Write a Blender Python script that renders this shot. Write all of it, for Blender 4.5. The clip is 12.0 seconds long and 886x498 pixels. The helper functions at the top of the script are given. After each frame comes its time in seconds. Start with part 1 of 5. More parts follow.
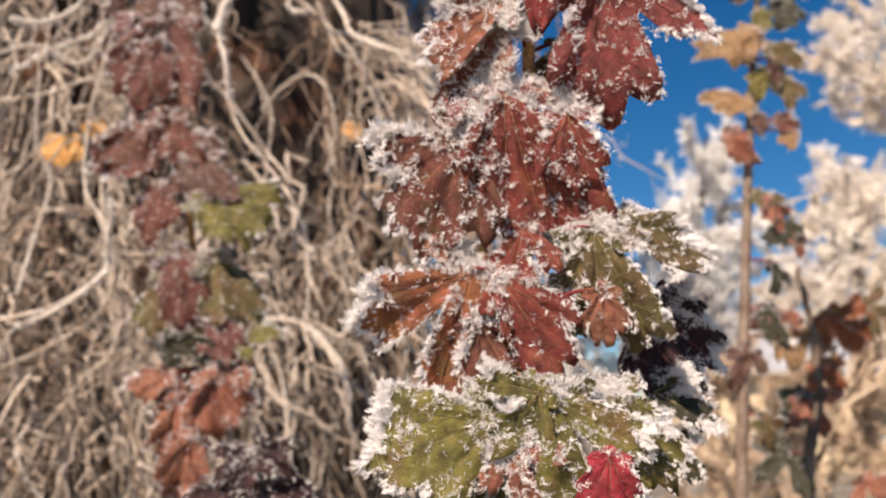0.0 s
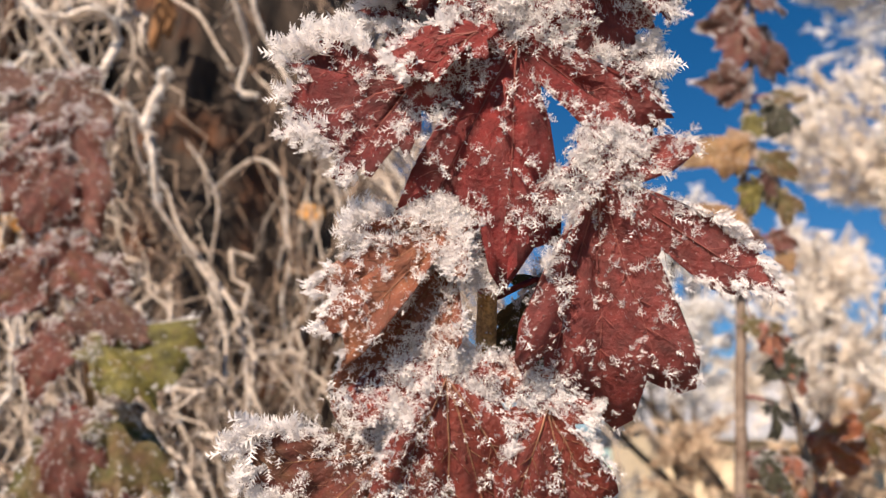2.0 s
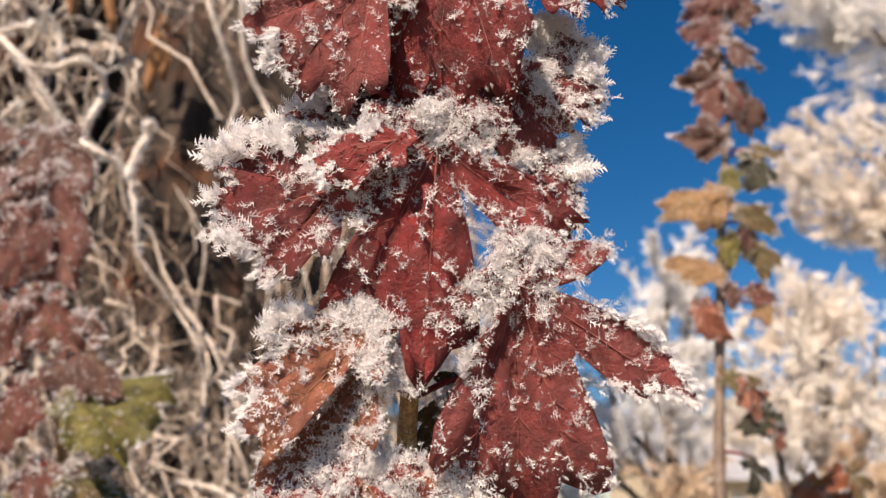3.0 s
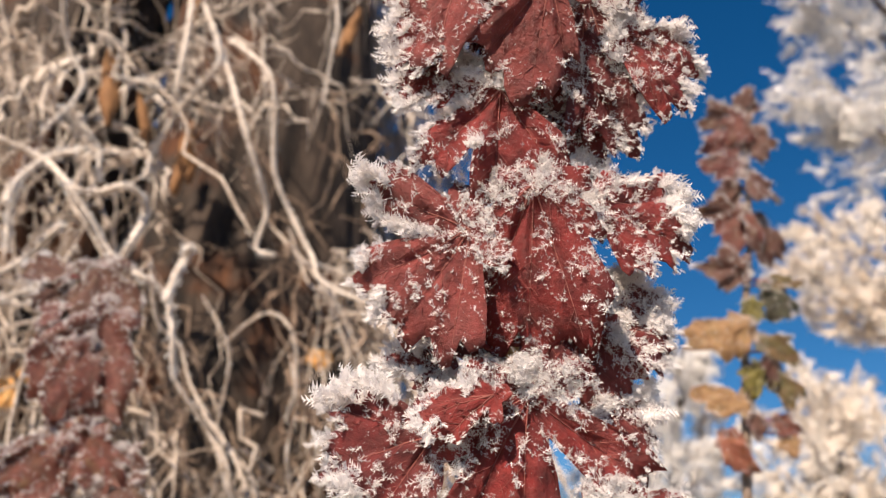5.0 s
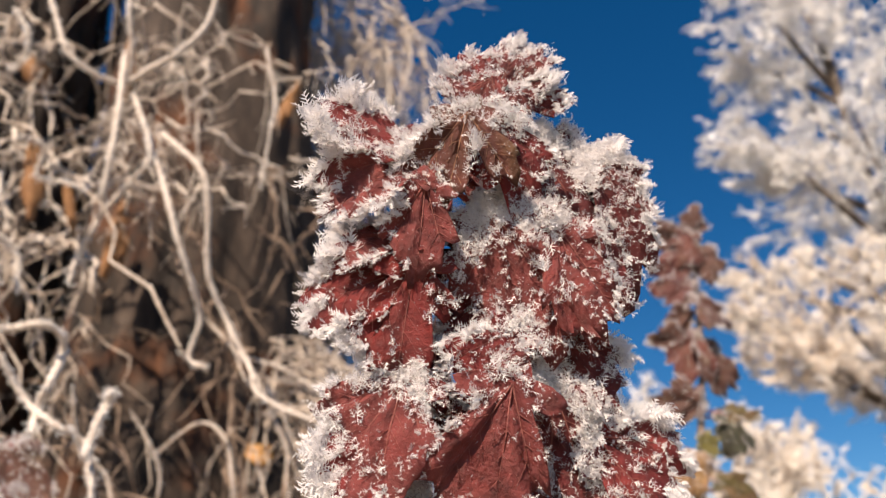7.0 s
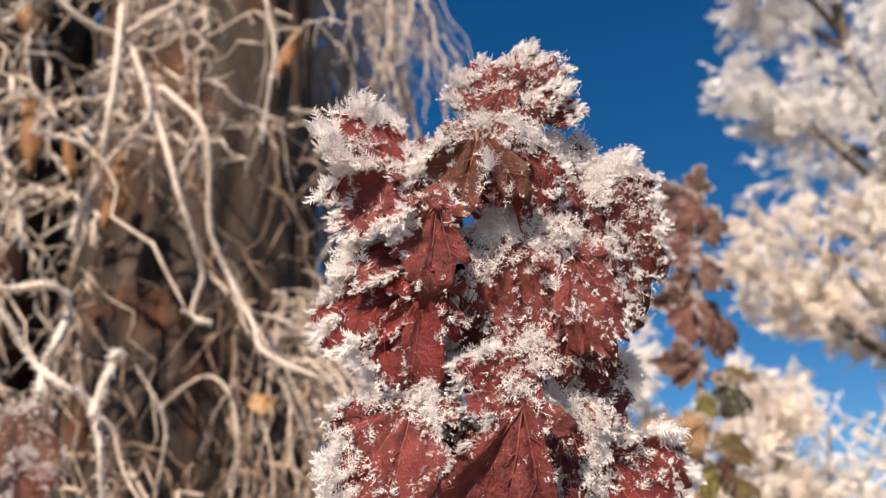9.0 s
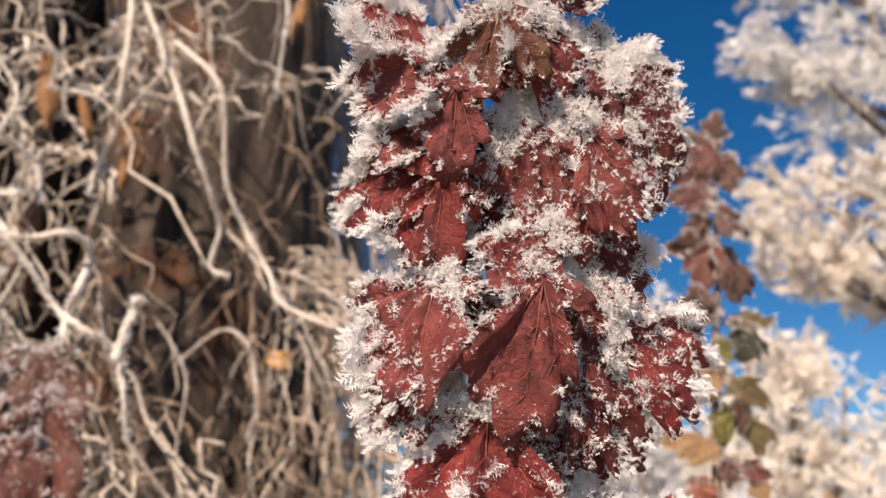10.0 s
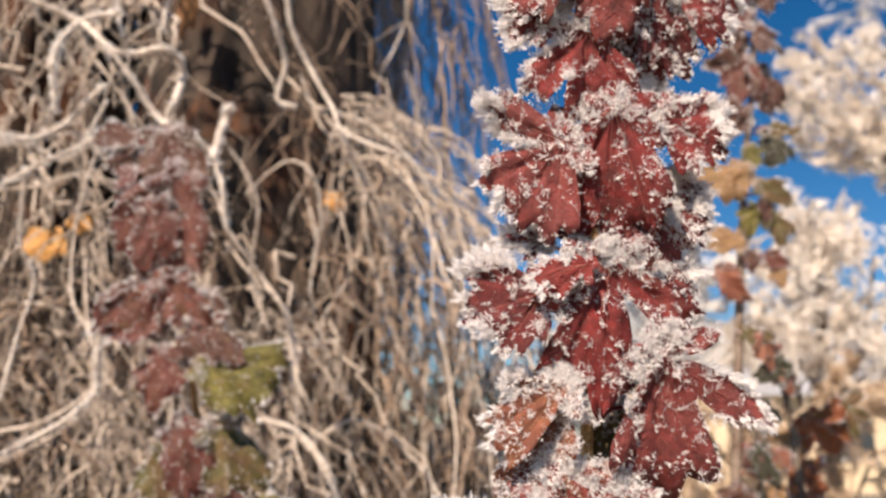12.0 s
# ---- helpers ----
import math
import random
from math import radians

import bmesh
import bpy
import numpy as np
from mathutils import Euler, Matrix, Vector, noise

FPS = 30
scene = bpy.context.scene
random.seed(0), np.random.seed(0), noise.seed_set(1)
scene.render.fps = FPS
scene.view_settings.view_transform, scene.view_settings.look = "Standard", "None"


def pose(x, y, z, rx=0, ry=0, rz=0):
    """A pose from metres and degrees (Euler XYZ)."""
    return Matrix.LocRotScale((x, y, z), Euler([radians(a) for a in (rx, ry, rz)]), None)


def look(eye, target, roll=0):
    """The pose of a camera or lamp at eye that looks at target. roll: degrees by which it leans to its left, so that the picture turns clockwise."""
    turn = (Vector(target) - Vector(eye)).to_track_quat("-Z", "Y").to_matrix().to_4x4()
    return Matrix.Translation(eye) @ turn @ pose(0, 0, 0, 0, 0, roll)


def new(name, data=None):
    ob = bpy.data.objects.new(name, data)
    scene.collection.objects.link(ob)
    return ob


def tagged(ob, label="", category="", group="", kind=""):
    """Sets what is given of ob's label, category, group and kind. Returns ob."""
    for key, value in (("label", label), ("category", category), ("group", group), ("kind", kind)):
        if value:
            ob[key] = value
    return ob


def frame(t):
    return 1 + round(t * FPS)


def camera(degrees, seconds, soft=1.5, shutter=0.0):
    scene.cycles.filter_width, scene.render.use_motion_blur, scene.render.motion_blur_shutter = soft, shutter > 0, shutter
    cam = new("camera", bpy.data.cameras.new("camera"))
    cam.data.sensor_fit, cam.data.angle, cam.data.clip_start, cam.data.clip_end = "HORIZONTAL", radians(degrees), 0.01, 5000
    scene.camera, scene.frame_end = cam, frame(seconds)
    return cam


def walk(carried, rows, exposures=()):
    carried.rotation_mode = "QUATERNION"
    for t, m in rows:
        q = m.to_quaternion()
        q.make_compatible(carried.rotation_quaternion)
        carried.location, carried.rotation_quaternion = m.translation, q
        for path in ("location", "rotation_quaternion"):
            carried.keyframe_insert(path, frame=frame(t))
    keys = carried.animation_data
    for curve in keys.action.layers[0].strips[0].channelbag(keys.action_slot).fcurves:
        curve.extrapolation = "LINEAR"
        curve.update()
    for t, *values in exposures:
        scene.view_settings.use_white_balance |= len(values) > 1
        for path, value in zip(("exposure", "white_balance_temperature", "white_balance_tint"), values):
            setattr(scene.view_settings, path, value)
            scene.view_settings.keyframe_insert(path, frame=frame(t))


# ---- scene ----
cam = camera(56.1, 12.0, soft=1.0)
PATH = [
    (0, (0.014, 0.008, 1.304), (0.005, 1.967, 1.708), 0.2),
    (0.5, (0.009, 0.058, 1.339), (0.009, 2.002, 1.809), 0.4),
    (1, (0.0, 0.096, 1.367), (0.012, 2.029, 1.878), 0.5),
    (1.5, (0.016, 0.128, 1.395), (0.051, 2.06, 1.91), 0.4),
    (2, (0.03, 0.122, 1.415), (0.093, 2.047, 1.954), 0.3),
    (2.5, (0.047, 0.121, 1.428), (0.12, 2.035, 2.005), 0.2),
    (3, (0.051, 0.111, 1.431), (0.118, 2.01, 2.054), 0.6),
    (3.5, (0.042, 0.106, 1.438), (0.084, 1.986, 2.119), 1.4),
    (3.7, (0.042, 0.095, 1.448), (0.075, 1.968, 2.15), 1.4),
    (5.3, (0.021, 0.059, 1.474), (0.07, 1.875, 2.31), 1.7),
    (5.5, (0.022, 0.048, 1.481), (0.085, 1.858, 2.328), 1.7),
    (6, (0.024, 0.032, 1.496), (0.123, 1.827, 2.372), 1.0),
    (6.5, (0.021, 0.054, 1.55), (0.164, 1.836, 2.446), -0.4),
    (6.7, (0.021, 0.065, 1.578), (0.186, 1.843, 2.479), -1.0),
    (8.3, (0.017, 0.055, 1.626), (0.205, 1.863, 2.459), -1.2),
    (8.5, (0.016, 0.057, 1.626), (0.209, 1.878, 2.431), -1.1),
    (9, (0.017, 0.055, 1.621), (0.194, 1.888, 2.4), -0.9),
    (9.5, (0.026, 0.065, 1.61), (0.191, 1.912, 2.359), -0.8),
    (10, (0.015, 0.061, 1.595), (0.159, 1.927, 2.301), -0.8),
    (10.5, (-0.003, 0.044, 1.578), (0.104, 1.932, 2.231), -0.4),
    (11, (-0.019, 0.029, 1.554), (0.051, 1.938, 2.147), 0.1),
    (11.5, (-0.029, 0.002, 1.515), (0.029, 1.931, 2.043), 0.4),
    (12, (-0.03, -0.03, 1.459), (0.044, 1.92, 1.895), 0.2),
]
walk(cam, [(t, look(eye, target, roll)) for t, eye, target, roll in PATH])
cam.data.dof.use_dof = True
cam.data.dof.focus_distance = 0.26
cam.data.dof.aperture_fstop = 14.0

# ---- light ----
SUN = Vector((-0.38, -0.66, 0.66)).normalized()
world = bpy.data.worlds.new("sky")
scene.world = world
world.use_nodes = True
wn = world.node_tree
sky = wn.nodes.new("ShaderNodeTexSky")
sky.sky_type, sky.sun_disc = "NISHITA", False
sky.sun_elevation = math.asin(SUN.z)
sky.sun_rotation = math.atan2(SUN.x, SUN.y)
sky.altitude, sky.air_density, sky.dust_density, sky.ozone_density = 900.0, 1.0, 0.1, 3.0
wn.nodes["Background"].inputs["Strength"].default_value = 0.055
deep = wn.nodes.new("ShaderNodeHueSaturation")
deep.inputs["Saturation"].default_value = 1.36
wn.links.new(sky.outputs[0], deep.inputs["Color"])
wn.links.new(deep.outputs[0], wn.nodes["Background"].inputs["Color"])
sun = new("sun", bpy.data.lights.new("sun", "SUN"))
sun.data.energy, sun.data.angle, sun.data.color = 4.6, radians(0.53), (1.0, 0.825, 0.67)
sun.matrix_world = look(SUN * 50, (0, 0, 0))
scene.view_settings.exposure = 0.76


# ---- materials ----
def material(name):
    m = bpy.data.materials.new(name)
    m.use_nodes = True
    nt = m.node_tree
    return m, nt, nt.nodes["Principled BSDF"], nt.nodes["Material Output"]


def noise_node(nt, scale, detail=4.0, rough=0.55, coord="Object"):
    tc = nt.nodes.new("ShaderNodeTexCoord")
    n = nt.nodes.new("ShaderNodeTexNoise")
    n.inputs["Scale"].default_value, n.inputs["Detail"].default_value, n.inputs["Roughness"].default_value = scale, detail, rough
    nt.links.new(tc.outputs[coord], n.inputs["Vector"])
    return n


def ramp(nt, source, stops):
    r = nt.nodes.new("ShaderNodeValToRGB")
    while len(r.color_ramp.elements) < len(stops):
        r.color_ramp.elements.new(0.5)
    for e, (at, c) in zip(r.color_ramp.elements, stops):
        e.position, e.color = at, (*c, 1)
    nt.links.new(source, r.inputs[0])
    return r


def mixed(nt, a, b, fac, blend="MIX"):
    x = nt.nodes.new("ShaderNodeMix")
    x.data_type, x.blend_type = "RGBA", blend
    for value, key in ((fac, 0), (a, 6), (b, 7)):
        if isinstance(value, (int, float)):
            x.inputs[key].default_value = value
        elif isinstance(value, tuple):
            x.inputs[key].default_value = (*value, 1)
        else:
            nt.links.new(value, x.inputs[key])
    return x.outputs[2]


def bump(nt, bsdf, source, strength, distance):
    b = nt.nodes.new("ShaderNodeBump")
    b.inputs["Strength"].default_value, b.inputs["Distance"].default_value = strength, distance
    nt.links.new(source, b.inputs["Height"])
    nt.links.new(b.outputs[0], bsdf.inputs["Normal"])


def leaf_material(name, first, second, third, dusting=0.1, film=0.11):
    """Autumn leaf: three pigments in soft patches, darker fine mottling, a dusting of rime."""
    m, nt, bsdf, out = material(name)
    big, small, fine = noise_node(nt, 38, 3), noise_node(nt, 160, 5), noise_node(nt, 1500, 3)
    col = ramp(nt, big.outputs[0], [(0.34, first), (0.52, second), (0.68, third)]).outputs[0]
    mott = ramp(nt, small.outputs[0], [(0.3, (0.45, 0.4, 0.4)), (0.62, (1.18, 1.12, 1.08))]).outputs[0]
    col = mixed(nt, col, mott, 1.0, "MULTIPLY")
    rime = ramp(nt, fine.outputs[0], [(0.6, (0, 0, 0)), (0.74, (1, 1, 1))]).outputs[0]
    spots = ramp(nt, small.outputs[0], [(0.5, (0, 0, 0)), (0.7, (1, 1, 1))]).outputs[0]
    mask = mixed(nt, rime, spots, 1.0, "MULTIPLY")
    scale = nt.nodes.new("ShaderNodeMath")
    scale.operation, scale.inputs[1].default_value = "MULTIPLY", dusting * 8
    scale.use_clamp = True
    nt.links.new(mask, scale.inputs[0])
    col = mixed(nt, col, (0.62, 0.55, 0.52), scale.outputs[0])
    # a thin dull film of rime in broad soft patches
    veil = ramp(nt, noise_node(nt, 75, 6, 0.6).outputs[0], [(0.36, (0.02, 0.02, 0.02)), (0.7, (film, film, film))]).outputs[0]
    col = mixed(nt, col, (0.46, 0.34, 0.31), veil)
    nt.links.new(col, bsdf.inputs["Base Color"])
    bsdf.inputs["Roughness"].default_value = 0.46
    bsdf.inputs["Specular IOR Level"].default_value = 0.4
    cell = nt.nodes.new("ShaderNodeTexVoronoi")
    cell.feature = "DISTANCE_TO_EDGE"
    cell.inputs["Scale"].default_value = 240
    warp = nt.nodes.new("ShaderNodeVectorMath")
    warp.operation = "MULTIPLY_ADD"
    warp.inputs[1].default_value = (0.006, 0.006, 0.006)
    nt.links.new(noise_node(nt, 300, 3).outputs["Color"], warp.inputs[0])
    tc = nt.nodes.new("ShaderNodeTexCoord")
    nt.links.new(tc.outputs["Object"], warp.inputs[2])
    nt.links.new(warp.outputs[0], cell.inputs["Vector"])
    puff = ramp(nt, cell.outputs["Distance"], [(0.0, (0, 0, 0)), (0.25, (1, 1, 1))]).outputs[0]
    relief = mixed(nt, noise_node(nt, 500, 8, 0.7).outputs[0], puff, 0.1)
    bump(nt, bsdf, relief, 0.75, 0.002)
    glow = nt.nodes.new("ShaderNodeBsdfTranslucent")
    nt.links.new(col, glow.inputs["Color"])
    mix = nt.nodes.new("ShaderNodeMixShader")
    mix.inputs[0].default_value = 0.3
    nt.links.new(bsdf.outputs[0], mix.inputs[1])
    nt.links.new(glow.outputs[0], mix.inputs[2])
    nt.links.new(mix.outputs[0], out.inputs["Surface"])
    return m


LEAF = {
    "crimson": leaf_material("leaf_crimson", (0.17, 0.011, 0.012), (0.31, 0.026, 0.024), (0.25, 0.036, 0.032), 0.09),
    "scarlet": leaf_material("leaf_scarlet", (0.34, 0.03, 0.026), (0.26, 0.024, 0.02), (0.37, 0.05, 0.038), 0.06),
    "maroon": leaf_material("leaf_maroon", (0.13, 0.01, 0.012), (0.2, 0.018, 0.018), (0.15, 0.022, 0.02), 0.12),
    "umber": leaf_material("leaf_umber", (0.148, 0.057, 0.026), (0.178, 0.041, 0.026), (0.163, 0.098, 0.026), 0.16),
    "rust": leaf_material("leaf_rust", (0.34, 0.06, 0.032), (0.25, 0.036, 0.026), (0.4, 0.115, 0.042), 0.1),
    "amber": leaf_material("leaf_amber", (0.46, 0.19, 0.055), (0.33, 0.09, 0.036), (0.19, 0.15, 0.03), 0.16),
    "olive": leaf_material("leaf_olive", (0.118, 0.123, 0.026), (0.163, 0.115, 0.037), (0.148, 0.070, 0.030), 0.18),
    "moss": leaf_material("leaf_moss", (0.09, 0.09, 0.014), (0.2, 0.19, 0.028), (0.17, 0.1, 0.026), 0.15),
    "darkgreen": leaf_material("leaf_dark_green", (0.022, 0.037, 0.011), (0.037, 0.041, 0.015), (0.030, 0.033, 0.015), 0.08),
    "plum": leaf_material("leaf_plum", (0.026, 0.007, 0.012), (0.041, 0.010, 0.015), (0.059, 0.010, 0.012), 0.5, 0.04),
    "coral": leaf_material("leaf_coral", (0.355, 0.107, 0.067), (0.370, 0.164, 0.089), (0.296, 0.066, 0.052), 0.12),
    "russet": leaf_material("leaf_russet", (0.4, 0.16, 0.075), (0.3, 0.09, 0.05), (0.42, 0.21, 0.11), 0.4),
    "brown": leaf_material("leaf_brown", (0.17, 0.088, 0.056), (0.14, 0.056, 0.04), (0.19, 0.13, 0.072), 0.25),
    "buff": leaf_material("leaf_buff", (0.407, 0.271, 0.118), (0.370, 0.213, 0.089), (0.444, 0.344, 0.192), 0.2),
    "wine": leaf_material("leaf_wine", (0.2, 0.07, 0.058), (0.16, 0.045, 0.036), (0.23, 0.12, 0.088), 0.3),
    "rosewood": leaf_material("leaf_rosewood", (0.22, 0.032, 0.03), (0.3, 0.055, 0.048), (0.17, 0.018, 0.019), 0.14),
    "dusk": leaf_material("leaf_dusk", (0.15, 0.027, 0.02), (0.18, 0.056, 0.036), (0.11, 0.058, 0.03), 0.2, 0.12),
    "rose": leaf_material("leaf_rose", (0.52, 0.03, 0.06), (0.4, 0.024, 0.04), (0.55, 0.06, 0.09), 0.05),
    # gold pigment raised very bright, with a backlit glow put into the colour
    "gold": leaf_material("leaf_gold", (0.95, 0.6, 0.2), (0.9, 0.5, 0.14), (0.95, 0.68, 0.3), 0.05),
}


VEIN = {k: leaf_material("vein_" + k, tuple(0.25 * w + 0.75 * c for w, c in zip((1.0, 0.5, 0.4), rgb)), rgb, tuple(0.12 * w + 0.88 * c for w, c in zip((1.0, 0.5, 0.4), rgb)), 0.1)
        for k, rgb in {"red": (0.36, 0.09, 0.075), "tan": (0.4, 0.2, 0.1), "green": (0.28, 0.27, 0.09)}.items()}


def vein_of(kind):
    return VEIN["green" if kind in ("olive", "moss", "darkgreen") else "tan" if kind in ("amber", "russet", "umber", "rust", "coral", "buff") else "red"]


def frost_material(name, tint, shade, grain, clear):
    """Hoar frost: white, slightly see-through, with a fine icy sparkle."""
    m, nt, bsdf, out = material(name)
    n = noise_node(nt, grain, 3)
    col = ramp(nt, n.outputs[0], [(0.3, shade), (0.65, tint)]).outputs[0]
    nt.links.new(col, bsdf.inputs["Base Color"])
    bsdf.inputs["Roughness"].default_value = 0.42
    bsdf.inputs["IOR"].default_value = 1.31
    glow = nt.nodes.new("ShaderNodeBsdfTranslucent")
    nt.links.new(col, glow.inputs["Color"])
    mix = nt.nodes.new("ShaderNodeMixShader")
    mix.inputs[0].default_value = clear
    nt.links.new(bsdf.outputs[0], mix.inputs[1])
    nt.links.new(glow.outputs[0], mix.inputs[2])
    nt.links.new(mix.outputs[0], out.inputs["Surface"])
    return m


FROST = frost_material("hoar_frost", (0.94, 0.91, 0.895), (0.85, 0.815, 0.8), 300, 0.4)
FROST_FAR = frost_material("tree_frost", (0.95, 0.935, 0.92), (0.9, 0.865, 0.825), 5, 0.2)
FROST_TAN = frost_material("shrub_frost", (0.72, 0.58, 0.43), (0.5, 0.36, 0.24), 4, 0.1)
FROST_WARM = frost_material("tree_frost_warm", (0.93, 0.88, 0.82), (0.86, 0.765, 0.655), 3, 0.2)


def twig_material(name, bare, frosted, grain, amount):
    """Thin bark half covered by rime."""
    m, nt, bsdf, out = material(name)
    a, b = noise_node(nt, grain, 5, 0.65), noise_node(nt, grain * 7, 4, 0.6)
    isle = nt.nodes.new("ShaderNodeNewGeometry")
    add = nt.nodes.new("ShaderNodeMath")
    add.operation = "MULTIPLY_ADD"
    add.inputs[1].default_value, add.inputs[2].default_value = 0.34, amount - 0.17
    nt.links.new(isle.outputs["Random Per Island"], add.inputs[0])
    both = nt.nodes.new("ShaderNodeMath")
    both.operation = "ADD"
    nt.links.new(add.outputs[0], both.inputs[0])
    nt.links.new(a.outputs[0], both.inputs[1])
    cover = ramp(nt, both.outputs[0], [(0.55, (0, 0, 0)), (0.95, (1, 1, 1))]).outputs[0]
    col = mixed(nt, bare, frosted, cover)
    col = mixed(nt, col, ramp(nt, b.outputs[0], [(0.3, (0.6, 0.58, 0.55)), (0.6, (1, 1, 1))]).outputs[0], 1.0, "MULTIPLY")
    nt.links.new(col, bsdf.inputs["Base Color"])
    bsdf.inputs["Roughness"].default_value = 0.75
    bump(nt, bsdf, b.outputs[0], 0.6, 0.004)
    return m


TWIG = twig_material("frosted_twig", (0.18, 0.11, 0.066), (0.72, 0.605, 0.5), 14, 0.37)
TWIG_WHITE = twig_material("white_frosted_twig", (0.32, 0.215, 0.145), (0.8, 0.7, 0.605), 20, 0.4)
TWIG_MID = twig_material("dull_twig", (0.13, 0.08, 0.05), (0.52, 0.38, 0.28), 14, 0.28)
TWIG_PALE = twig_material("grey_frosted_twig", (0.22, 0.165, 0.13), (0.52, 0.45, 0.4), 12, 0.36)
TWIG_STEM = twig_material("brown_stem", (0.14, 0.085, 0.055), (0.36, 0.28, 0.22), 30, 0.2)
# dim tone: shade between and behind the hanging twigs put into the colour
TWIG_DIM = twig_material("dim_twig", (0.06, 0.04, 0.026), (0.3, 0.23, 0.17), 10, 0.15)


def stem_material():
    m, nt, bsdf, out = material("golden_stem")
    a, b = noise_node(nt, 120, 4), noise_node(nt, 900, 4)
    col = ramp(nt, a.outputs[0], [(0.3, (0.42, 0.19, 0.06)), (0.55, (0.66, 0.37, 0.12)), (0.72, (0.75, 0.52, 0.25))]).outputs[0]
    col = mixed(nt, col, ramp(nt, b.outputs[0], [(0.35, (0.5, 0.45, 0.4)), (0.6, (1, 1, 1))]).outputs[0], 1.0, "MULTIPLY")
    nt.links.new(col, bsdf.inputs["Base Color"])
    bsdf.inputs["Roughness"].default_value = 0.5
    bump(nt, bsdf, b.outputs[0], 0.5, 0.001)
    return m


STEM = stem_material()


def bark_material():
    """Old grey-brown bark: long cracks, ochre inner bark where flakes are gone."""
    m, nt, bsdf, out = material("rough_bark")
    tc = nt.nodes.new("ShaderNodeTexCoord")
    mp = nt.nodes.new("ShaderNodeMapping")
    mp.inputs["Scale"].default_value = (9, 9, 2.6)
    nt.links.new(tc.outputs["Object"], mp.inputs["Vector"])
    a = nt.nodes.new("ShaderNodeTexNoise")
    a.inputs["Scale"].default_value, a.inputs["Detail"].default_value, a.inputs["Roughness"].default_value = 1.4, 8, 0.65
    nt.links.new(mp.outputs[0], a.inputs["Vector"])
    ochre = noise_node(nt, 3.2, 4)
    # ramp kept dark: the twigs' shade on the trunk is in this colour
    col = ramp(nt, a.outputs[0], [(0.36, (0.01, 0.007, 0.005)), (0.48, (0.032, 0.021, 0.014)), (0.6, (0.065, 0.044, 0.031)), (0.75, (0.11, 0.082, 0.062))]).outputs[0]
    patch = ramp(nt, ochre.outputs[0], [(0.52, (0, 0, 0)), (0.62, (1, 1, 1))]).outputs[0]
    col = mixed(nt, col, mixed(nt, col, (1.9, 1.0, 0.45), 1.0, "MULTIPLY"), patch)
    nt.links.new(col, bsdf.inputs["Base Color"])
    bsdf.inputs["Roughness"].default_value = 0.9
    bump(nt, bsdf, a.outputs[0], 0.8, 0.025)
    return m


BARK = bark_material()


def plain_material(name, first, second, scale, rough=0.8, relief=0.01):
    m, nt, bsdf, out = material(name)
    n, f = noise_node(nt, scale, 6, 0.6), noise_node(nt, scale * 9, 4)
    col = ramp(nt, n.outputs[0], [(0.35, first), (0.65, second)]).outputs[0]
    col = mixed(nt, col, ramp(nt, f.outputs[0], [(0.3, (0.75, 0.74, 0.72)), (0.65, (1.05, 1.05, 1.05))]).outputs[0], 1.0, "MULTIPLY")
    nt.links.new(col, bsdf.inputs["Base Color"])
    bsdf.inputs["Roughness"].default_value = rough
    bump(nt, bsdf, f.outputs[0], 0.5, relief)
    return m


# ---- mesh helpers ----
def link(name, verts, faces, mat, parent=None, smooth=True, label=""):
    me = bpy.data.meshes.new(name)
    verts, faces = np.asarray(verts, dtype=np.float32), np.asarray(faces, dtype=np.int32)
    k = faces.shape[1]
    me.vertices.add(len(verts))
    me.vertices.foreach_set("co", verts.ravel())
    me.loops.add(faces.size)
    me.loops.foreach_set("vertex_index", faces.ravel())
    me.polygons.add(len(faces))
    me.polygons.foreach_set("loop_start", np.arange(0, faces.size, k, dtype=np.int32))
    me.polygons.foreach_set("use_smooth", np.full(len(faces), smooth, dtype=bool))
    me.update(calc_edges=True)
    me.validate()
    me.materials.append(mat)
    ob = new(name, me)
    if parent:
        ob.parent = parent
    if label:
        tagged(ob, label)
    return ob


def tubes(paths, radii, sides=5):
    """Tubes along n paths of m points: (n, m, 3) places and (n, m) radii. Verts and quads, the ends closed to a point by their radius."""
    paths, radii = np.asarray(paths, float), np.asarray(radii, float)
    n, m, _ = paths.shape
    tan = np.gradient(paths, axis=1)
    tan /= np.linalg.norm(tan, axis=2, keepdims=True) + 1e-9
    ref = np.array([0.31, 0.87, 0.12])
    u = np.cross(tan, ref)
    u /= np.linalg.norm(u, axis=2, keepdims=True) + 1e-9
    v = np.cross(tan, u)
    ang = np.arange(sides) * 2 * np.pi / sides
    ring = u[:, :, None] * np.cos(ang)[None, None, :, None] + v[:, :, None] * np.sin(ang)[None, None, :, None]
    verts = (paths[:, :, None] + ring * radii[:, :, None, None]).reshape(-1, 3)
    idx = np.arange(n * m * sides).reshape(n, m, sides)
    a, b = idx[:, :-1], idx[:, 1:]
    quads = np.stack([a, np.roll(a, -1, 2), np.roll(b, -1, 2), b], -1).reshape(-1, 4)
    return verts, quads


def smooth_path(points, m):
    """Catmull-Rom through a few control points, m places."""
    p = np.asarray(points, float)
    p = np.vstack([2 * p[0] - p[1], p, 2 * p[-1] - p[-2]])
    out = []
    for s in np.linspace(0, len(p) - 3 - 1e-6, m):
        i, f = int(s), s - int(s)
        a, b, c, d = p[i:i + 4]
        out.append(0.5 * (2 * b + (c - a) * f + (2 * a - 5 * b + 4 * c - d) * f * f + (3 * b - a - 3 * c + d) * f ** 3))
    return np.array(out)


